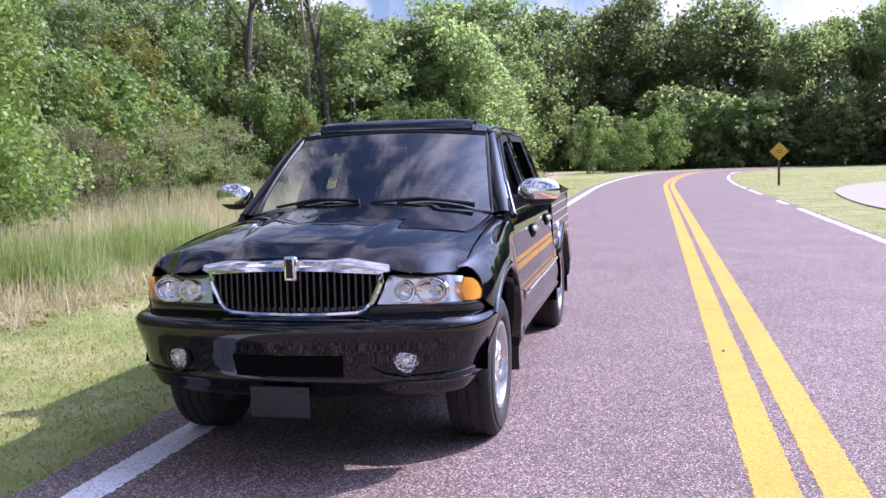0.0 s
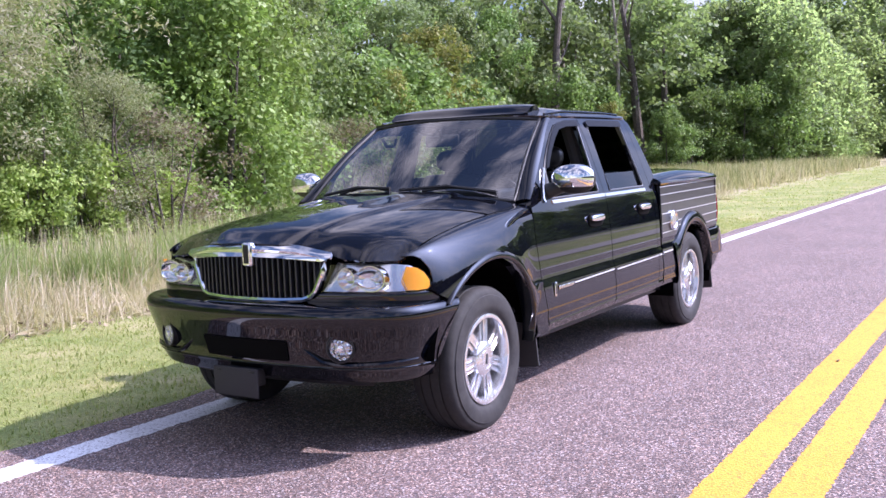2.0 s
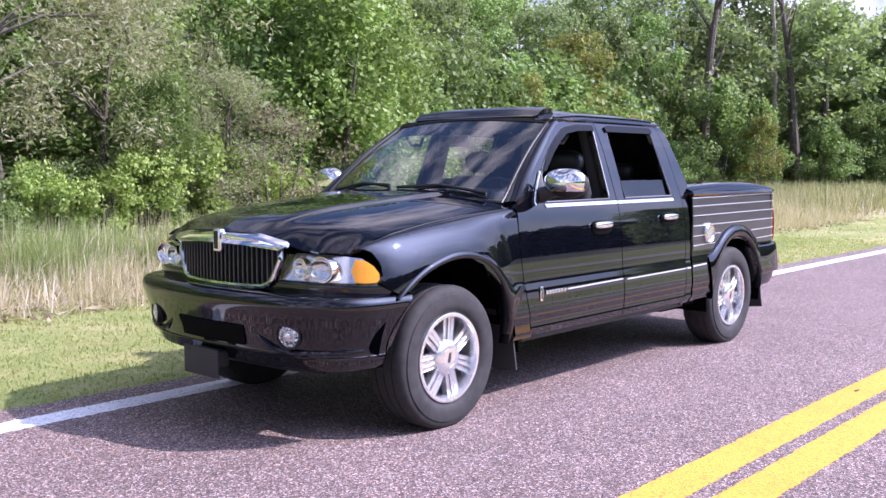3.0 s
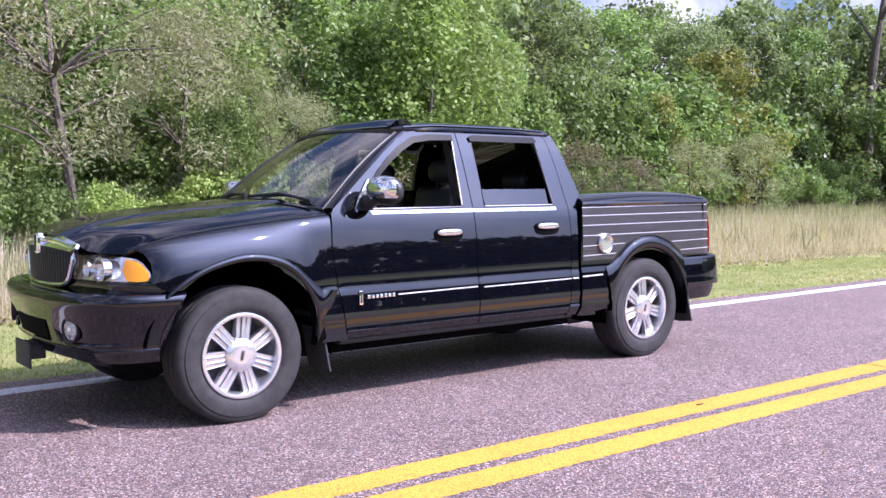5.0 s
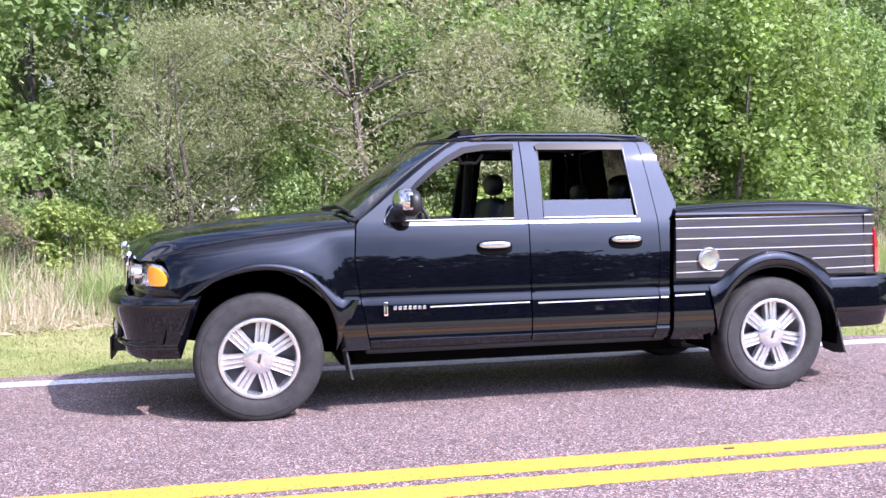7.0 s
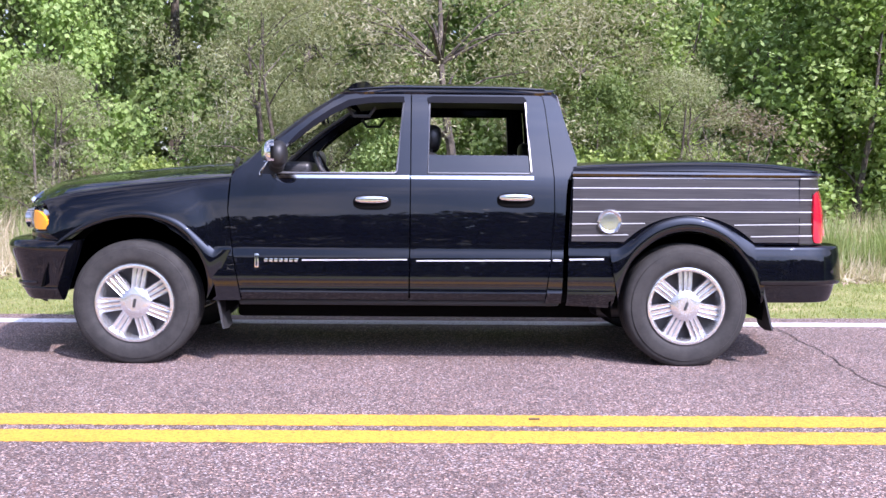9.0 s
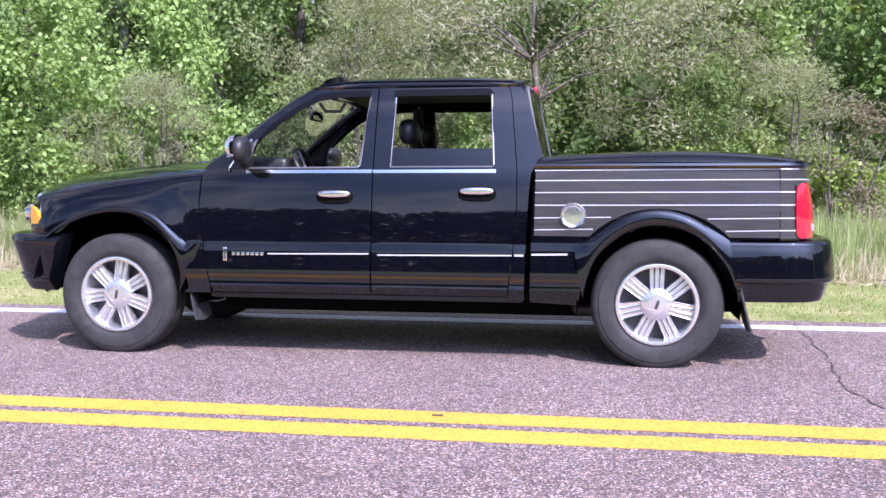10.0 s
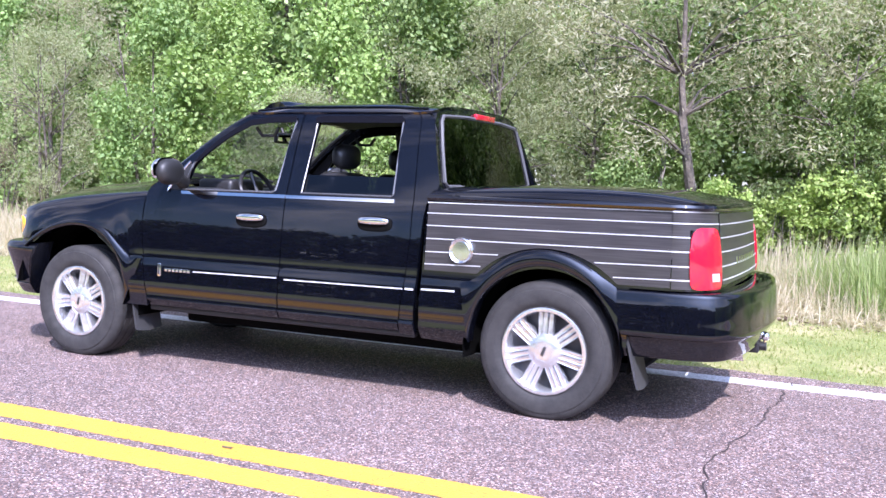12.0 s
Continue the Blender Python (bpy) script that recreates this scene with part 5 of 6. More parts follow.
def doors(sg):
    face = door_at(sg)
    front = [(0.69, 0.425), (0.634, 0.73), (0.634, 0.74), (0.603, 0.98), (0.618, 1.20), (0.64, 1.232), (0.72, 1.292), (0.90, 1.435), (1.10, 1.59), (1.24, 1.688), (1.33, 1.733), (1.42, 1.745),
             (1.744, 1.752), (1.746, 1.205), (1.743, 0.736), (1.74, 0.425)]
    rear = [(1.75, 0.425), (1.751, 0.736), (1.753, 1.205), (1.752, 1.752), (2.3, 1.752), (2.55, 1.748), (2.598, 1.728), (2.612, 1.65), (2.657, 1.215), (2.66, 1.0), (2.642, 0.74), (2.605, 0.425)]
    out = (0, sg, 0)
    for name, shape, hole, side in (("front_door", front, WIN_F, 0), ("rear_door", rear, WIN_R, 1)):
        d = part(name, sheet(shape, face, 0.05, 0.0235, 0.035, [hole], outward=out), paint, truck, sharp=28)
        x0, x1 = (0.915, 1.742) if side == 0 else (1.755, 2.53)
        part("belt_strip", sheet([(x0, 1.191), (x1, 1.191), (x1, 1.213), (x0 - 0.01, 1.211)], door_at(sg, 0.006), 0.2, 0.012, 0.008, outward=out), chrome, d)
        lx0, lx1 = (1.07, 1.732) if side == 0 else (1.79, 2.635)
        part("pinstripe", sheet([(lx0, 0.672), (lx1, 0.679), (lx1, 0.687), (lx0, 0.680)], door_at(sg, 0.004), 0.3, 0.01, 0.004, outward=out), stripe_silver, d)
        # seal round the opening
        bm = bmesh.new()
        tube(bm, [face(x, z) for x, z in hole], 0.007, 6, True)
        part("window_seal", bm, window_trim, d)
        # vent visor over the opening
        if side == 0:
            vis = [(0.965, 1.412), (1.03, 1.485), (1.125, 1.565), (1.235, 1.64), (1.345, 1.70), (1.50, 1.722), (1.70, 1.724), (1.705, 1.686), (1.50, 1.680), (1.36, 1.660), (1.25, 1.604), (1.13, 1.524), (1.0, 1.415)]
        else:
            vis = [(1.858, 1.684), (2.475, 1.684), (2.497, 1.70), (2.475, 1.728), (1.885, 1.728), (1.85, 1.715)]
        part("vent_visor", sheet(vis, door_at(sg, 0.014), 0.05, 0.03, 0.004, outward=out), visor_smoke, d)
        # handle
        hx, hz = (1.507, 1.045) if side == 0 else (2.416, 1.064)
        w = door_w(hz)
        # raised black oval in place of the shaded hollow behind the handle
        bm = bmesh.new()
        blob(bm, (hx, sg * (w + 0.004), hz - 0.004), (0.120, 0.014, 0.048), 24, 12, 0.7)
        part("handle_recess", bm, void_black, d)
        bm = bmesh.new()
        blob(bm, (hx, sg * (w + 0.020), hz + 0.014), (0.106, 0.022, 0.024), 26, 14, 0.72)
        part("handle", bm, chrome, d, "chrome pull handle")
        # inner trim
        inner = [(0.75, 0.6), (0.75, 1.19), (1.70, 1.19), (1.70, 0.6)] if side == 0 else [(1.79, 0.6), (1.79, 1.19), (2.58, 1.19), (2.58, 0.6)]
        part("door_trim", sheet(inner, door_at(sg, -0.06), 0.1, 0.05, 0.03, outward=out), leather, d)
        if side == 0:
            bm = bmesh.new()
            box(bm, (0.772, sg * 0.986 - 0.004, 0.628), (0.798, sg * 0.986 + 0.004, 0.716), 0.003)
            part("badge", bm, chrome, d, "small upright chrome badge")
            bm = bmesh.new()
            box(bm, (0.779, sg * 0.986 - 0.006, 0.64), (0.791, sg * 0.986 + 0.006, 0.704), 0.002)
            part("badge_inset", bm, black_plastic, d)
            for k in range(7):
                bm = bmesh.new()
                x0 = 0.832 + 0.0315 * k
                box(bm, (x0, sg * 0.986 - 0.003, 0.664), (x0 + 0.022, sg * 0.986 + 0.003, 0.686), 0.002)
                part("nameplate_bar", bm, chrome, d)
        else:
            low = [(1.86, 1.20), (2.51, 1.20), (2.513, 1.24), (2.508, 1.345), (1.864, 1.345), (1.86, 1.24)]
            pane = part("window_pane", sheet(low, door_at(sg, -0.018), 0.1, 0.05, 0.004, outward=out), dusty_glass, d, "half-lowered tinted window")
    # mirror
    bm = bmesh.new()
    blob(bm, (0.935, sg * 1.065, 1.335), (0.060, 0.130, 0.086), 28, 16, 0.85, pose(0, 0, 0, 0, 0, sg * -8))
    mir = part("door_mirror", bm, black_plastic, truck, "chrome-capped door mirror")
    bm = bmesh.new()
    blob(bm, (0.912, sg * 1.065, 1.345), (0.078, 0.138, 0.086), 28, 16, 0.85, pose(0, 0, 0, 0, 0, sg * -8))
    for v in bm.verts[:]:
        if v.co.x > 0.93 or v.co.z < 1.285:
            bm.verts.remove(v)
    part("mirror_cap", bm, chrome, mir)
    bm = bmesh.new()
    tube(bm, [(0.90, sg * 0.89, 1.268), (0.92, sg * 0.95, 1.285), (0.935, sg * 1.0, 1.305)], [0.050, 0.042, 0.044], 12)
    part("mirror_arm", bm, black_plastic, mir)
    sail = [(0.80, 1.218), (0.935, 1.218), (0.955, 1.385), (0.93, 1.40), (0.86, 1.32)]
    part("mirror_sail", sheet(sail, door_at(sg, 0.004), 0.04, 0.04, 0.006, outward=out), black_plastic, mir)
    bm = bmesh.new()
    tube(bm, [door_at(sg, 0.008)(x, z) for x, z in [(0.80, 1.205), (0.80, 1.225), (0.86, 1.325), (0.93, 1.41)]], 0.008, 6)
    part("sail_trim", bm, chrome, mir)


for sg in (-1, 1):
    doors(sg)


def ws_at(u, v):
    a = np.array([0.50 + 0.13 * u * u, 0.80 * u, 1.272 - 0.05 * u * u])
    b = np.array([1.20 + 0.075 * u * u, 0.665 * u, 1.762 - 0.032 * u * u])
    p = a + (b - a) * v
    bulge = 0.028 * math.sin(math.pi * v)
    return p[0] - bulge * 0.55, p[1], p[2] + bulge * 0.8


def cab():
    ob = part("windshield", sheet([(-1, 0), (1, 0), (1, 1), (-1, 1)], ws_at, 0.08, 0.08, 0.0, outward=(-1, 0, 1)), windshield_glass, truck, "slanted clear windshield reflecting sky")
    ob.visible_shadow = False
    bm = bmesh.new()
    ring = [ws_at(u, 0) for u in np.linspace(-1, 1, 15)] + [ws_at(1, v) for v in np.linspace(0.1, 0.9, 9)] + [ws_at(u, 1) for u in np.linspace(1, -1, 15)] + [ws_at(-1, v) for v in np.linspace(0.9, 0.1, 9)]
    tube(bm, ring, 0.012, 6, True)
    part("windshield_seal", bm, black_plastic, ob)
    for sg in (-1, 1):
        def pillar(u, v):
            a = Vector(ws_at(sg, v))
            k = 0.632 + (1.335 - 0.632) * v
            z = float(spline([(0.632, 1.232), (0.72, 1.292), (0.90, 1.435), (1.10, 1.59), (1.24, 1.688), (1.335, 1.735)], k)[0])
            b = Vector((k, sg * door_w(z), z))
            p = a.lerp(b, u)
            p += Vector((-0.01, sg * 0.012, 0.008)) * math.sin(math.pi * u)
            return p
        part("front_pillar", sheet([(0, 0), (1, 0), (1, 1), (0, 1)], pillar, 0.2, 0.1, 0.03, outward=(-0.3, sg, 0.4)), paint, truck)
        corner = [(2.61, 0.405), (2.647, 0.74), (2.666, 1.0), (2.663, 1.215), (2.617, 1.65), (2.603, 1.728), (2.59, 1.738), (2.655, 1.738), (2.69, 1.715), (2.715, 1.65), (2.75, 1.52), (2.79, 1.385), (2.812, 1.315),
                  (2.805, 1.275), (2.775, 1.235), (2.748, 1.19), (2.737, 1.1), (2.72, 0.74), (2.71, 0.405)]
        part("cab_corner", sheet(corner, door_at(sg), 0.03, 0.0235, 0.03, outward=(0, sg, 0)), paint, truck, sharp=28)
        stripe = [(2.652, 0.678), (2.708, 0.678), (2.708, 0.690), (2.652, 0.690)]
        part("pinstripe", sheet(stripe, door_at(sg, 0.004), 0.3, 0.01, 0.004, outward=(0, sg, 0)), stripe_silver, truck)
        bm = bmesh.new()
        for x0, x1 in ((0.66, 2.70),):
            box(bm, (x0, sg * 0.90 - 0.03, 0.385), (x1, sg * 0.90 + 0.03, 0.425), 0.012)
        part("rocker_panel", bm, black_plastic, truck)

    def roof(x, y):
        q = abs(y) / 0.722
        zc = 1.768 + 0.075 * smooth01((x - 1.2) / 0.45) - 0.03 * smooth01((x - 2.3) / 0.4)
        edge = 1.752 - 0.02 * smooth01((1.34 - x) / 0.14)
        return x, y, edge + (zc - edge) * max(0.0, 1 - q**4.0) ** 0.8
    line = [(1.20 + 0.075 * (y / 0.665) ** 2, y) for y in np.linspace(-0.665, 0.665, 13)]
    line += [(1.30, 0.70), (1.42, 0.722), (2.58, 0.722), (2.66, 0.705), (2.685, 0.66), (2.70, 0.3), (2.70, -0.3), (2.685, -0.66), (2.66, -0.705), (2.58, -0.722), (1.42, -0.722), (1.30, -0.70)]
    r = part("roof", sheet(line, roof, 0.06, 0.035, 0.03, outward=(0, 0, 1)), paint, truck, sharp=50)
    part("headliner", sheet([(1.32, -0.64), (2.62, -0.64), (2.62, 0.64), (1.32, 0.64)], lambda x, y: (x, y, roof(x, y)[2] - 0.045), 0.2, 0.1, 0.01, outward=(0, 0, -1)), headliner, r)
    for sg in (-1, 1):
        bm = bmesh.new()
        tube(bm, [(x, sg * 0.665, roof(x, 0.665)[2] + 0.004) for x in np.linspace(1.34, 2.62, 16)], 0.008, 6)
        part("roof_gutter", bm, paint, r)
    # sunroof, tilted open
    def panel(x, y):
        f = (x - 1.28) / 0.22
        return x, y, roof(x, y)[2] + 0.006 + 0.040 * smooth01(f / 0.45) - 0.044 * smooth01((f - 0.7) / 0.3)
    bm = sheet([(1.29, -0.53), (1.28, 0), (1.29, 0.53), (1.31, 0.56), (1.49, 0.56), (1.50, 0), (1.49, -0.56), (1.31, -0.56)], panel, 0.012, 0.06, 0.05, outward=(0, 0, 1))
    part("sunroof_deflector", bm, paint, r, "raised dark sunroof wind deflector")
    # rear wall with the back window
    def wall(y, s):
        return 2.695 + 0.095 * (1.745 - s) / 0.445 + 0.02 - 0.03 * (y / 0.8) ** 2, y, s
    shell = [(-0.86, 1.20), (0.86, 1.20), (0.815, 1.45), (0.74, 1.68), (0.69, 1.752), (0.3, 1.80), (0, 1.808), (-0.3, 1.80), (-0.69, 1.752), (-0.74, 1.68), (-0.815, 1.45)]
    hole = [(-0.745, 1.325), (-0.72, 1.30), (0.72, 1.30), (0.745, 1.325), (0.70, 1.55), (0.655, 1.70), (0.62, 1.735), (0.3, 1.75), (-0.3, 1.75), (-0.62, 1.735), (-0.655, 1.70), (-0.70, 1.55)]
    w = part("cab_rear", sheet(shell, wall, 0.06, 0.05, 0.03, [hole], outward=(1, 0, 0)), paint, truck)
    part("back_window", sheet(hole, lambda y, s: (wall(y, s)[0] + 0.002, y, s), 0.08, 0.08, 0.004, outward=(1, 0, 0)), privacy_glass, w, "dark tinted back window")
    bm = bmesh.new()
    tube(bm, [(wall(y, s)[0] + 0.004, y, s) for y, s in hole], 0.013, 6, True)
    part("window_seal", bm, frame_grey, w)
    bm = bmesh.new()
    box(bm, (wall(0, 1.75)[0] - 0.01, -0.16, 1.745), (wall(0, 1.75)[0] + 0.02, 0.16, 1.785), 0.008)
    part("brake_light", bm, red_lens, w, "red high brake light")
    # cowl and wipers
    bm = sheet([(0.49, -0.84), (0.47, -0.3), (0.47, 0.3), (0.49, 0.84), (0.68, 0.84), (0.60, 0.3), (0.60, -0.3), (0.68, -0.84)], lambda x, y: (x, y, 1.236 - 0.07 * (y / 0.8) ** 2 + (x - 0.5) * 0.12), 0.05, 0.1, 0.02, outward=(0, 0, 1))
    part("cowl", bm, black_plastic, truck)
    for y0, y1 in ((0.62, 0.03), (-0.05, -0.70)):
        bm = bmesh.new()
        arm = [ws_at(u, v) for u, v in ((y0 / 0.8, 0.02), ((y0 * 0.5 + y1 * 0.5) / 0.8, 0.07), (y1 / 0.8, 0.04))]
        tube(bm, [Vector(p) + Vector((-0.02, 0, 0.025)) for p in arm], 0.011, 6)
        blade = [ws_at(u, 0.03 + 0.045 * math.sin(k * math.pi)) for k, u in ((k, (y0 + (y1 - y0) * (0.25 + 0.75 * k)) / 0.8) for k in np.linspace(0, 1, 7))]
        tube(bm, [Vector(p) + Vector((-0.012, 0, 0.014)) for p in blade], 0.009, 6)
        part("wiper", bm, black_plastic, truck, "black windshield wiper")


cab()


def bed():
    stripe_z = (1.205, 1.143, 1.070, 0.993, 0.915, 0.842)
    for sg in (-1, 1):
        out = (0, sg, 0)
        opening = arc(AXLE, HUB, 0.47, 4, 176, 34)
        line = [(4.0, 0.42)] + opening[0:0] + [(AXLE + 0.469, 0.42)] + opening[1:-1] + [(AXLE - 0.469, 0.42), (3.03, 0.375), (2.745, 0.39), (2.752, 0.74), (2.765, 1.1), (2.775, 1.215), (4.22, 1.222), (4.22, 0.79), (4.0, 0.79)]
        side = part("bed_side", sheet(line, bed_at(sg), 0.04, 0.0235, 0.02, outward=out), paint, truck, sharp=28)
        wheel_flare(AXLE, sg, REAR_IN, REAR_OUT, (0.0, 0.0), 0.965, side)
        # laminate above the wheel flare
        r = 0.585
        a0 = math.degrees(math.asin((0.805 - HUB) / r))
        lam = [(2.77, 0.805)] + arc(AXLE, HUB, r, 180 - a0, a0, 24) + [(4.215, 0.805), (4.215, 1.212), (2.78, 1.206)]
        part("laminate_panel", sheet(lam, bed_at(sg, 0.003), 0.05, 0.04, 0.004, outward=out), laminate, side, "charcoal wood-look laminate")
        for k, z in enumerate(stripe_z):
            spans = [(2.775, 4.215)]
            half = math.sqrt(max(0.0, (r + 0.012) ** 2 - (z - HUB) ** 2))
            if half > 0.05:
                spans = [(2.772, AXLE - half), (AXLE + half, 4.215)]
            for x0, x1 in spans:
                part("pinstripe", sheet([(x0, z - 0.003), (x1, z + 0.004), (x1, z + 0.0095), (x0, z + 0.0025)], bed_at(sg, 0.007), 0.2, 0.01, 0.003, outward=out), stripe_silver, side)
        part("pinstripe", sheet([(2.757, 0.684), (2.975, 0.688), (2.975, 0.699), (2.757, 0.695)], bed_at(sg, 0.005), 0.2, 0.01, 0.003, outward=out), stripe_silver, side)
        bm = bmesh.new()
        rows = [[bm.verts.new((x, sg * y, z)) for x, z in arc(AXLE, HUB, 0.49, -10, 190, 22)] for y in (0.958, 0.55)]
        for k in range(22):
            bm.faces.new((rows[0][k], rows[0][k + 1], rows[1][k + 1], rows[1][k]))
        bm.faces.new(rows[1])
        thicken(bm, 0.004)
        part("arch_liner", bm, void_black, side, "wheel arch liner in unlit black")
        if sg < 0:
            t = Matrix.Translation((3.008, sg * 0.968, 0.931))
            bm = bmesh.new()
            lathe(bm, [(0.078, 0.01), (0.078, -0.012), (0.070, -0.022), (0.060, -0.014), (0.056, -0.012), (0.053, -0.016), (0.002, -0.018)], "Y", 40)
            bmesh.ops.transform(bm, matrix=t, verts=bm.verts[:])
            part("fuel_door", bm, brushed, side, "round chrome fuel cap")
        # rear corner
        t0, t1 = TAIL.of_y(0.735), TAIL.of_x(4.215)

        def tail(lift):
            def f(t, z):
                x, y = TAIL.at(sg * t, lift)
                return x - 0.10 * max(0.0, z - 0.8) * smooth01((x - 4.2) / 0.2), y, z
            return f
        shape = [(t0, 0.79), (t1, 0.79), (t1, 1.215), (t0, 1.215)]
        part("corner_panel", sheet(shape, tail(0), 0.03, 0.05, 0.02, outward=(0.5, sg, 0)), paint, side)
        ts = TAIL.of_x(4.32)
        cover = [(t0, 1.115), (ts, 1.115), (ts, 0.80), (t1, 0.80), (t1, 1.207), (t0, 1.207)]
        part("laminate_panel", sheet(cover, tail(0.003), 0.03, 0.04, 0.004, outward=(0.5, sg, 0)), laminate, side, "charcoal wood-look laminate")
        for z in stripe_z:
            end = t0 if z > 1.12 else ts
            part("pinstripe", sheet([(end, z + 0.003), (t1, z + 0.003), (t1, z + 0.010), (end, z + 0.010)], tail(0.007), 0.03, 0.01, 0.003, outward=(0.5, sg, 0)), stripe_silver, side)
        lamp = [(t0 + 0.03, 0.80), (ts - 0.03, 0.80), (ts - 0.006, 0.807), (ts + 0.006, 0.828), (ts + 0.009, 0.90), (ts + 0.005, 1.00), (ts - 0.006, 1.065), (ts - 0.022, 1.102), (ts - 0.045, 1.122), (ts - 0.07, 1.129), (t0 + 0.06, 1.129), (t0 + 0.03, 1.115), (t0 + 0.02, 1.08), (t0 + 0.02, 0.82)]
        tl = part("tail_lamp", sheet(lamp, lambda t, z: tail(0.003 + 0.017 * math.sin(math.pi * min(1, max(0, (z - 0.79) / 0.345))) ** 0.6)(t, z), 0.015, 0.02, 0.03, outward=(0.5, sg, 0)), red_lens, truck, "tall red tail lamp")
        rv = [(t0 + 0.06, 0.845), (t0 + 0.12, 0.845), (t0 + 0.12, 0.887), (t0 + 0.06, 0.887)]
        part("reverse_lens", sheet(rv, tail(0.021), 0.02, 0.02, 0.004, outward=(0.5, sg, 0)), red_pale, tl)

    def gate(lift):
        def f(t, z):
            x, y = TAIL.at(t, lift)
            return x - 0.10 * max(0.0, z - 0.8), y, z
        return f
    tg = TAIL.of_y(0.728)
    g = part("tailgate", sheet([(-tg, 0.79), (tg, 0.79), (tg, 1.215), (-tg, 1.215)], gate(0), 0.08, 0.05, 0.03, outward=(1, 0, 0)), paint, truck)
    part("laminate_panel", sheet([(-tg + 0.02, 0.82), (tg - 0.02, 0.82), (tg - 0.02, 1.205), (-tg + 0.02, 1.205)], gate(0.003), 0.08, 0.05, 0.004, outward=(1, 0, 0)), laminate, g, "charcoal wood-look laminate")
    for z in stripe_z[1:]:
        part("pinstripe", sheet([(-tg + 0.02, z), (tg - 0.02, z), (tg - 0.02, z + 0.007), (-tg + 0.02, z + 0.007)], gate(0.007), 0.2, 0.01, 0.003, outward=(1, 0, 0)), stripe_silver, g)
    for k in range(9):
        t = -0.36 + 0.085 * k
        part("nameplate_bar", sheet([(t, 0.915), (t + 0.05, 0.915), (t + 0.05, 0.955), (t, 0.955)], gate(0.012), 0.05, 0.05, 0.006, outward=(1, 0, 0)), chrome, g)

    # hard lid
    def lid(x, y):
        h = float(spline([(2.77, 0.062), (3.0, 0.078), (3.55, 0.096), (4.0, 0.088), (4.25, 0.062), (4.38, 0.035), (4.46, 0.0)], x)[0])
        q = abs(y) / 0.962
        return x, y, 1.216 + (h + 0.008) * max(0.0, 1 - q**14) ** 0.5 + 0.018 * (1 - q * q)
    edge = [(2.785, -0.95), (4.20, -0.955), (4.29, -0.935), (4.36, -0.88), (4.405, -0.78), (4.43, -0.5), (4.44, 0)]
    line = edge + [(x, -y) for x, y in reversed(edge[:-1])]
    L = part("bed_lid", sheet(line, lid, 0.05, 0.022, 0.03, outward=(0, 0, 1)), paint, truck, "black hard lid over the cargo bed", sharp=45)
    bm = bmesh.new()
    tube(bm, [(x, y, 1.232) for x, y in line], 0.019, 8, True)
    part("lid_rim", bm, paint, L)
    bm = bmesh.new()
    tube(bm, [(4.415 - 0.02 * (y / 0.5) ** 2, y, 1.243) for y in np.linspace(-0.12, 0.12, 7)], 0.02, 8)
    part("lid_badge", bm, chrome, L)


bed()


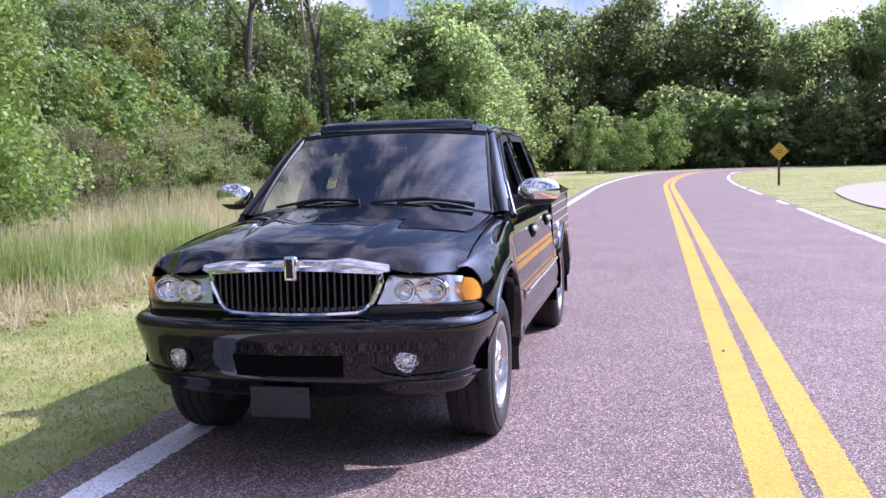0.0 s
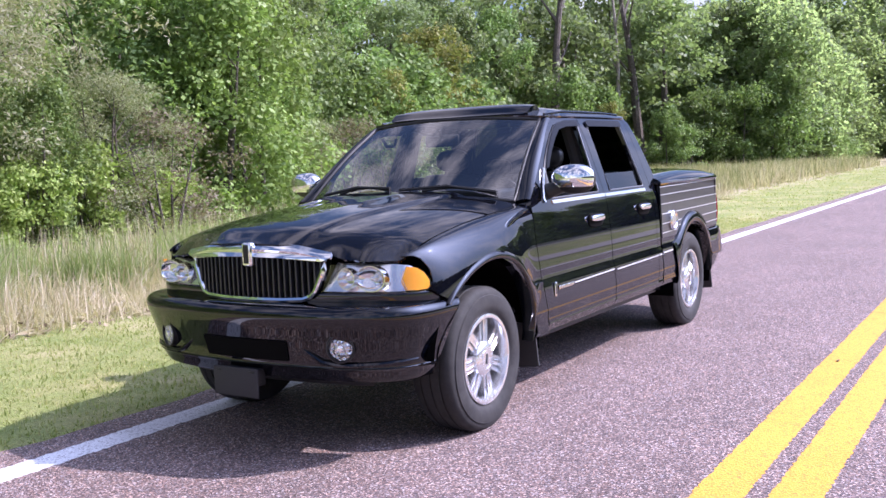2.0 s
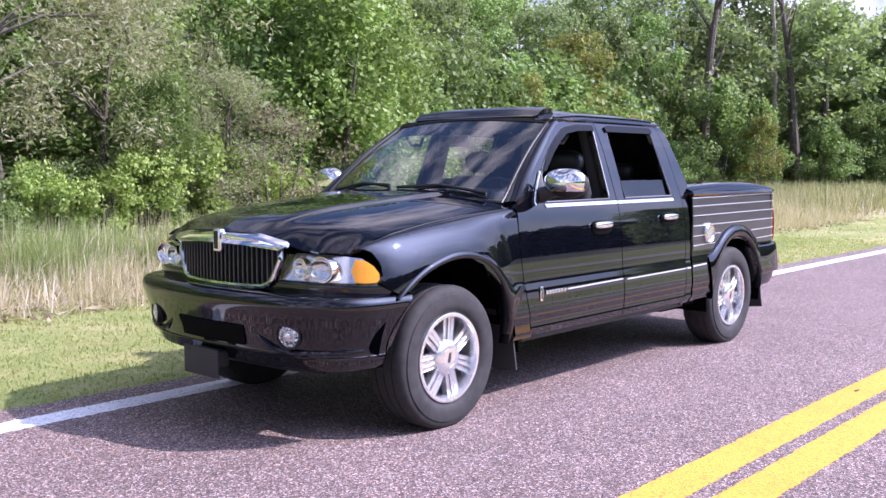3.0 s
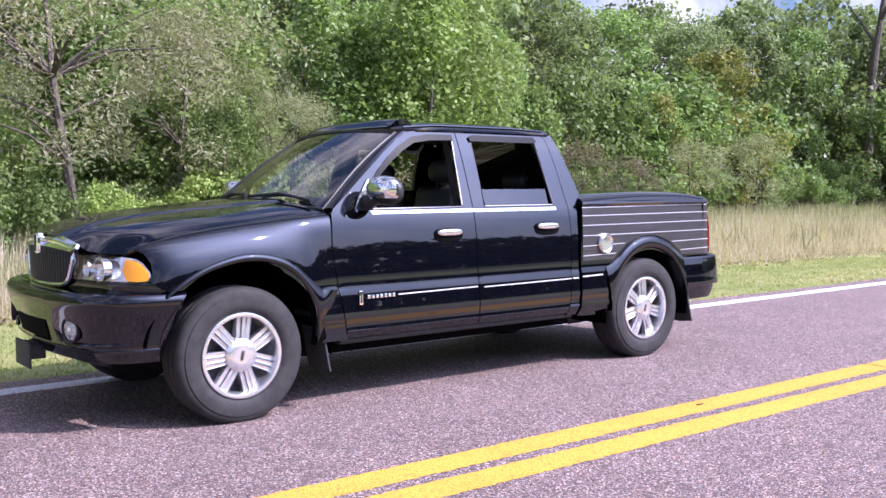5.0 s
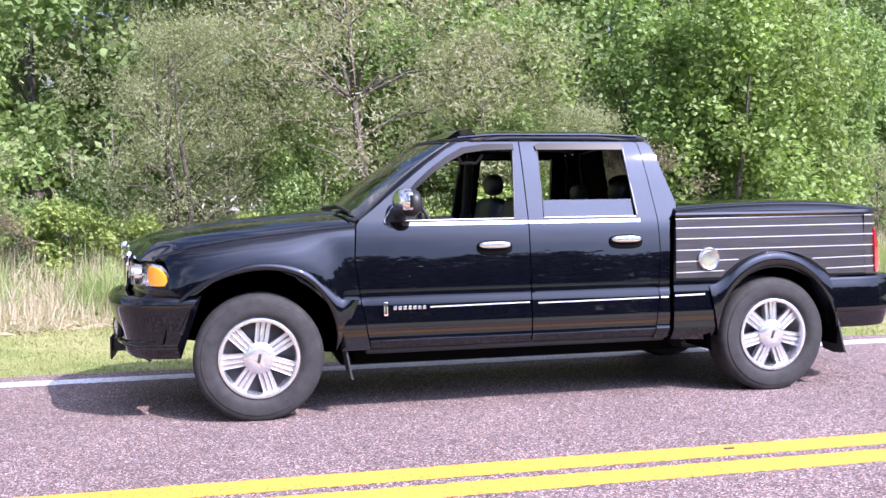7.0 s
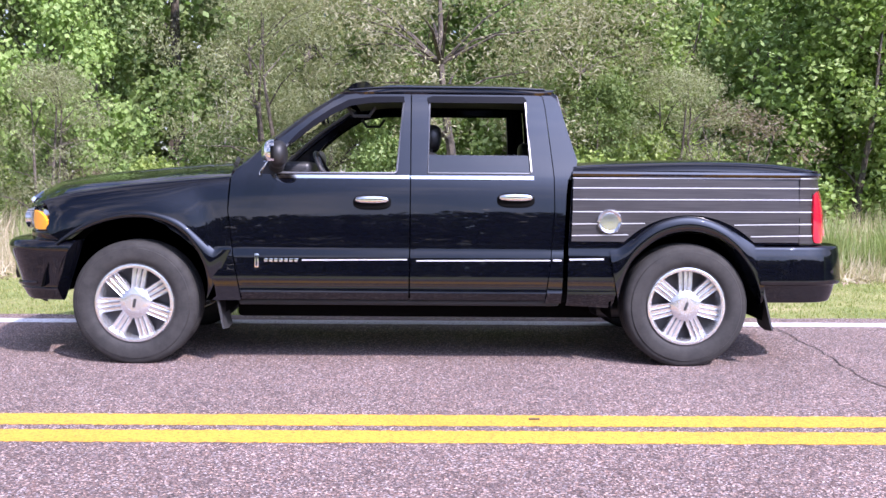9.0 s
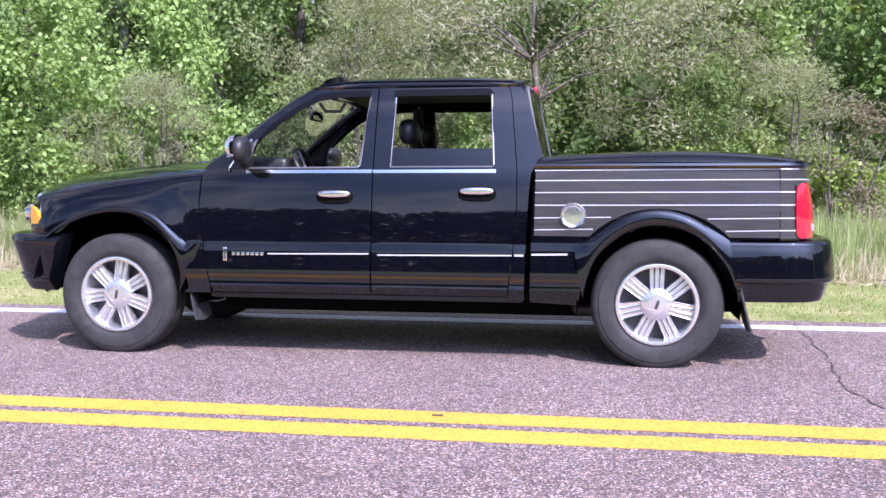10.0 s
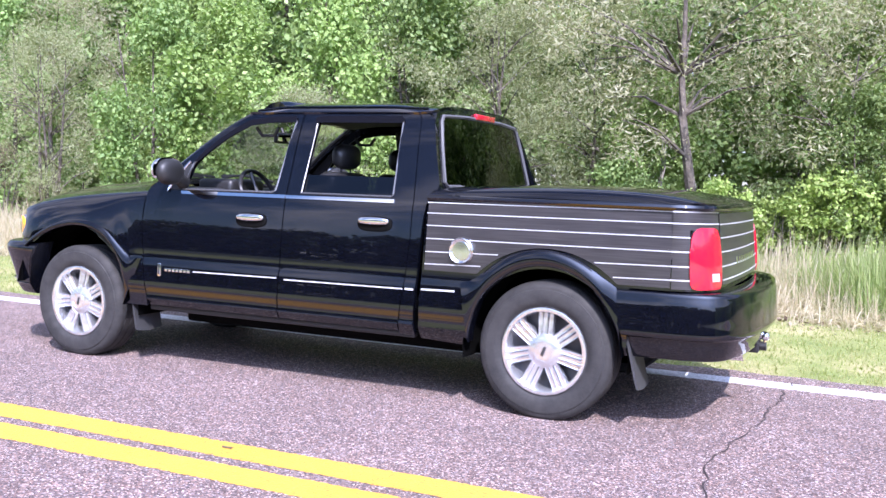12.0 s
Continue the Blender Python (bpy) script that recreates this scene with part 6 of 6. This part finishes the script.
def wheel(x, sg, spin):
    c = (x, sg * 0.815, HUB)
    place = Matrix.Translation(c) @ (Matrix.Identity(4) if sg < 0 else pose(0, 0, 0, 0, 0, 180))

    def put(bm):
        bmesh.ops.transform(bm, matrix=place, verts=bm.verts[:])
        return bm
    bm = bmesh.new()
    lathe(bm, [(0.252, -0.112), (0.249, -0.124), (0.240, -0.127), (0.228, -0.124), (0.221, -0.108), (0.218, -0.06), (0.212, 0.06), (0.245, 0.10), (0.258, 0.10), (0.258, -0.10)], "Y", 64, closed=True)
    w = part("wheel", put(bm), alloy, truck, "bright alloy wheel with seven ribbed spokes")
    bm = bmesh.new()
    lathe(bm, [(0.252, -0.108), (0.262, -0.124), (0.285, -0.134), (0.30, -0.137), (0.335, -0.136), (0.352, -0.133), (0.356, -0.127), (0.372, -0.124), (0.388, -0.112), (0.396, -0.097),
               (0.4, -0.088), (0.4, -0.066), (0.392, -0.064), (0.392, -0.056), (0.4, -0.054), (0.4, -0.006), (0.392, -0.004), (0.392, 0.004), (0.4, 0.006), (0.4, 0.054), (0.392, 0.056), (0.392, 0.064),
               (0.4, 0.066), (0.398, 0.095), (0.38, 0.12), (0.33, 0.135), (0.27, 0.12), (0.252, 0.105)], "Y", 72, closed=True)
    part("tyre", put(bm), rubber, w, "worn black tyre")
    # backing disc, coloured as the shaded inside of the wheel
    bm = bmesh.new()
    lathe(bm, [(0.002, -0.012), (0.225, -0.012), (0.225, 0.0), (0.002, 0.0)], "Y", 40)
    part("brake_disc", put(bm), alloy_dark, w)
    for k in range(7):
        a = spin + 360 * k / 7
        bm = bmesh.new()
        for off, wide, top in ((-0.0285, 0.0245, -0.092), (0.0, 0.0245, -0.099), (0.0285, 0.0245, -0.092)):
            vs = box(bm, (0.05, -0.05, off - wide / 2), (0.238, top, off + wide / 2), 0.005)
            for v in vs:
                f = (v.co.x - 0.05) / 0.188
                v.co.z *= 0.94 + 0.24 * f
                v.co.y += 0.012 * f if v.co.y < -0.07 else 0
        bmesh.ops.transform(bm, matrix=pose(0, 0, 0, 0, -a, 0), verts=bm.verts[:])
        part("spoke", put(bm), alloy, w)
    bm = bmesh.new()
    lathe(bm, [(0.002, -0.118), (0.048, -0.1175), (0.050, -0.1145), (0.054, -0.1145), (0.056, -0.117), (0.080, -0.114), (0.096, -0.104), (0.102, -0.06)], "Y", 40)
    part("hub_cap", put(bm), alloy, w)
    bm = bmesh.new()
    box(bm, (-0.009, -0.1205, -0.028), (0.009, -0.116, 0.028), 0.001, pose(0, 0, 0, 0, spin - 70, 0))
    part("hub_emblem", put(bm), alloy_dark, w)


for sg in (-1, 1):
    wheel(0.0, sg, 82)
    wheel(AXLE, sg, 90)
    # mud flaps
    for x0, x1, z0, z1 in ((0.515, 0.565, 0.50, 0.22), (AXLE + 0.45, AXLE + 0.545, 0.62, 0.225)):
        bm = bmesh.new()
        rows = []
        for i in range(7):
            f = i / 6
            rows.append([bm.verts.new((x0 + (x1 - x0) * f + dx, sg * (0.71 + 0.255 * g), z0 + (z1 - z0) * f + 0.03 * abs(g - 0.5) * (f == 1))) for dx in (0, 0.012) for g in (0, 0.25, 0.5, 0.75, 1)])
        for a, b in zip(rows, rows[1:]):
            loop = [0, 1, 2, 3, 4, 9, 8, 7, 6, 5]
            for i in range(10):
                p, q = loop[i], loop[(i + 1) % 10]
                bm.faces.new((a[p], a[q], b[q], b[p]))
        for row in (rows[0], rows[-1]):
            bm.faces.new([row[i] for i in (0, 1, 2, 3, 4, 9, 8, 7, 6, 5)])
        bmesh.ops.recalc_face_normals(bm, faces=bm.faces[:])
        part("mud_flap", bm, flap_rubber, truck, "black rubber mud flap")


def underbody():
    bm = bmesh.new()
    box(bm, (-0.25, -0.45, 0.39), (4.30, 0.45, 0.62), 0.03)
    box(bm, (0.55, -0.86, 0.40), (2.95, 0.86, 0.55), 0.03)
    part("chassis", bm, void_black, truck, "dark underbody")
    # black box added to darken the bright gap under the truck
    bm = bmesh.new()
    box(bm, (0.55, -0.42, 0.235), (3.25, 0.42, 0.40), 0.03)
    part("underbody_shade_block", bm, void_black, truck)
    bm = bmesh.new()
    tube(bm, [(AXLE, -0.72, HUB), (AXLE, 0.72, HUB)], 0.05, 10)
    blob(bm, (AXLE, 0.05, HUB - 0.02), (0.16, 0.15, 0.15), 16, 10)
    part("rear_axle", bm, black_plastic, truck)
    bm = bmesh.new()
    tube(bm, [(0.0, -0.70, HUB), (0.0, 0.70, HUB)], 0.06, 10)
    part("front_axle", bm, black_plastic, truck)
    bm = bmesh.new()
    tube(bm, [(2.9, 0.3, 0.33), (3.05, -0.55, 0.31), (3.3, -0.62, 0.33)], 0.05, 10)
    part("exhaust_pipe", bm, black_plastic, truck)
    bm = bmesh.new()
    box(bm, (-0.45, -0.5, 0.62), (0.5, 0.5, 1.0), 0.05)
    part("engine_block", bm, void_black, truck, "dark engine bay filling")


underbody()


def interior():
    bm = bmesh.new()
    box(bm, (0.55, -0.82, 0.55), (2.70, 0.82, 0.6), 0.01)
    part("cabin_floor", bm, headliner, truck)
    bm = bmesh.new()
    box(bm, (0.64, -0.80, 0.85), (1.04, 0.80, 1.235), 0.05)
    box(bm, (0.78, -0.60, 1.18), (1.08, -0.20, 1.30), 0.035)
    part("dashboard", bm, leather, truck, "dark dashboard")
    bm = bmesh.new()
    ring = [(0.19 * math.cos(a) * 0.42, 0.19 * math.sin(a), 0.19 * math.cos(a) * 0.9) for a in np.linspace(0, 2 * math.pi, 28, endpoint=False)]
    tube(bm, [(1.17 - p[0], -0.40 + p[1], 1.19 + p[2]) for p in ring], 0.016, 8, True)
    tube(bm, [(1.04, -0.40, 1.16), (1.17, -0.40, 1.19)], 0.03, 8)
    for w in (0.0, 2.1, 4.2):
        tube(bm, [(1.165, -0.40, 1.19), (1.17 - 0.19 * math.cos(w) * 0.42, -0.40 + 0.19 * math.sin(w), 1.19 + 0.19 * math.cos(w) * 0.9)], 0.014, 6)
    part("steering_wheel", bm, leather, truck, "black steering wheel")
    for y in (-0.40, 0.40):
        bm = bmesh.new()
        box(bm, (1.32, y - 0.26, 0.60), (1.86, y + 0.26, 0.84), 0.07)
        seat = part("front_seat", bm, leather, truck, "black leather bucket seat")
        bm = bmesh.new()
        box(bm, (-0.08, -0.25, 0.0), (0.08, 0.25, 0.60), 0.06, Matrix.Translation((1.76, y, 0.78)) @ pose(0, 0, 0, 0, 12, 0))
        part("backrest", bm, leather, seat)
        bm = bmesh.new()
        blob(bm, (1.885, y, 1.475), (0.065, 0.14, 0.085), 20, 14, 0.75)
        tube(bm, [(1.88, y - 0.06, 1.34), (1.88, y - 0.06, 1.42)], 0.008, 6)
        tube(bm, [(1.88, y + 0.06, 1.34), (1.88, y + 0.06, 1.42)], 0.008, 6)
        part("headrest", bm, leather, seat)
    bm = bmesh.new()
    box(bm, (2.12, -0.70, 0.60), (2.55, 0.70, 0.86), 0.06)
    rear = part("rear_seat", bm, leather, truck, "black leather rear bench")
    bm = bmesh.new()
    box(bm, (-0.07, -0.70, 0.0), (0.07, 0.70, 0.55), 0.05, Matrix.Translation((2.50, 0, 0.80)) @ pose(0, 0, 0, 0, 12, 0))
    part("backrest", bm, leather, rear)
    for y in (-0.40, 0.40):
        bm = bmesh.new()
        blob(bm, (2.60, y, 1.40), (0.055, 0.13, 0.07), 18, 12, 0.75)
        part("headrest", bm, leather, rear)
    bm = bmesh.new()
    box(bm, (1.095, -0.135, 1.575), (1.125, 0.135, 1.655), 0.014)
    tube(bm, [(1.10, 0, 1.64), (1.075, 0, 1.69)], 0.012, 6)
    inner_mirror = part("rear_view_mirror", bm, black_plastic, truck, "black framed inside mirror")
    bm = bmesh.new()
    box(bm, (1.123, -0.12, 1.588), (1.128, 0.12, 1.643), 0.002)
    part("mirror_glass", bm, chrome, inner_mirror)
    for sg in (-1, 1):
        bm = bmesh.new()
        box(bm, (1.70, sg * 0.76 - 0.03, 0.6), (1.80, sg * 0.76 + 0.03, 1.25), 0.015)
        tube(bm, [(1.75, sg * 0.78, 1.2), (1.75, sg * 0.635, 1.70)], 0.04, 8, flat=1.2)
        part("centre_pillar", bm, headliner, truck)
        bm = bmesh.new()
        tube(bm, [(1.33, sg * 0.665, 1.655), (1.37, sg * 0.655, 1.60), (1.47, sg * 0.655, 1.60), (1.51, sg * 0.665, 1.655)], 0.012, 6)
        part("grab_handle", bm, headliner, truck)


interior()
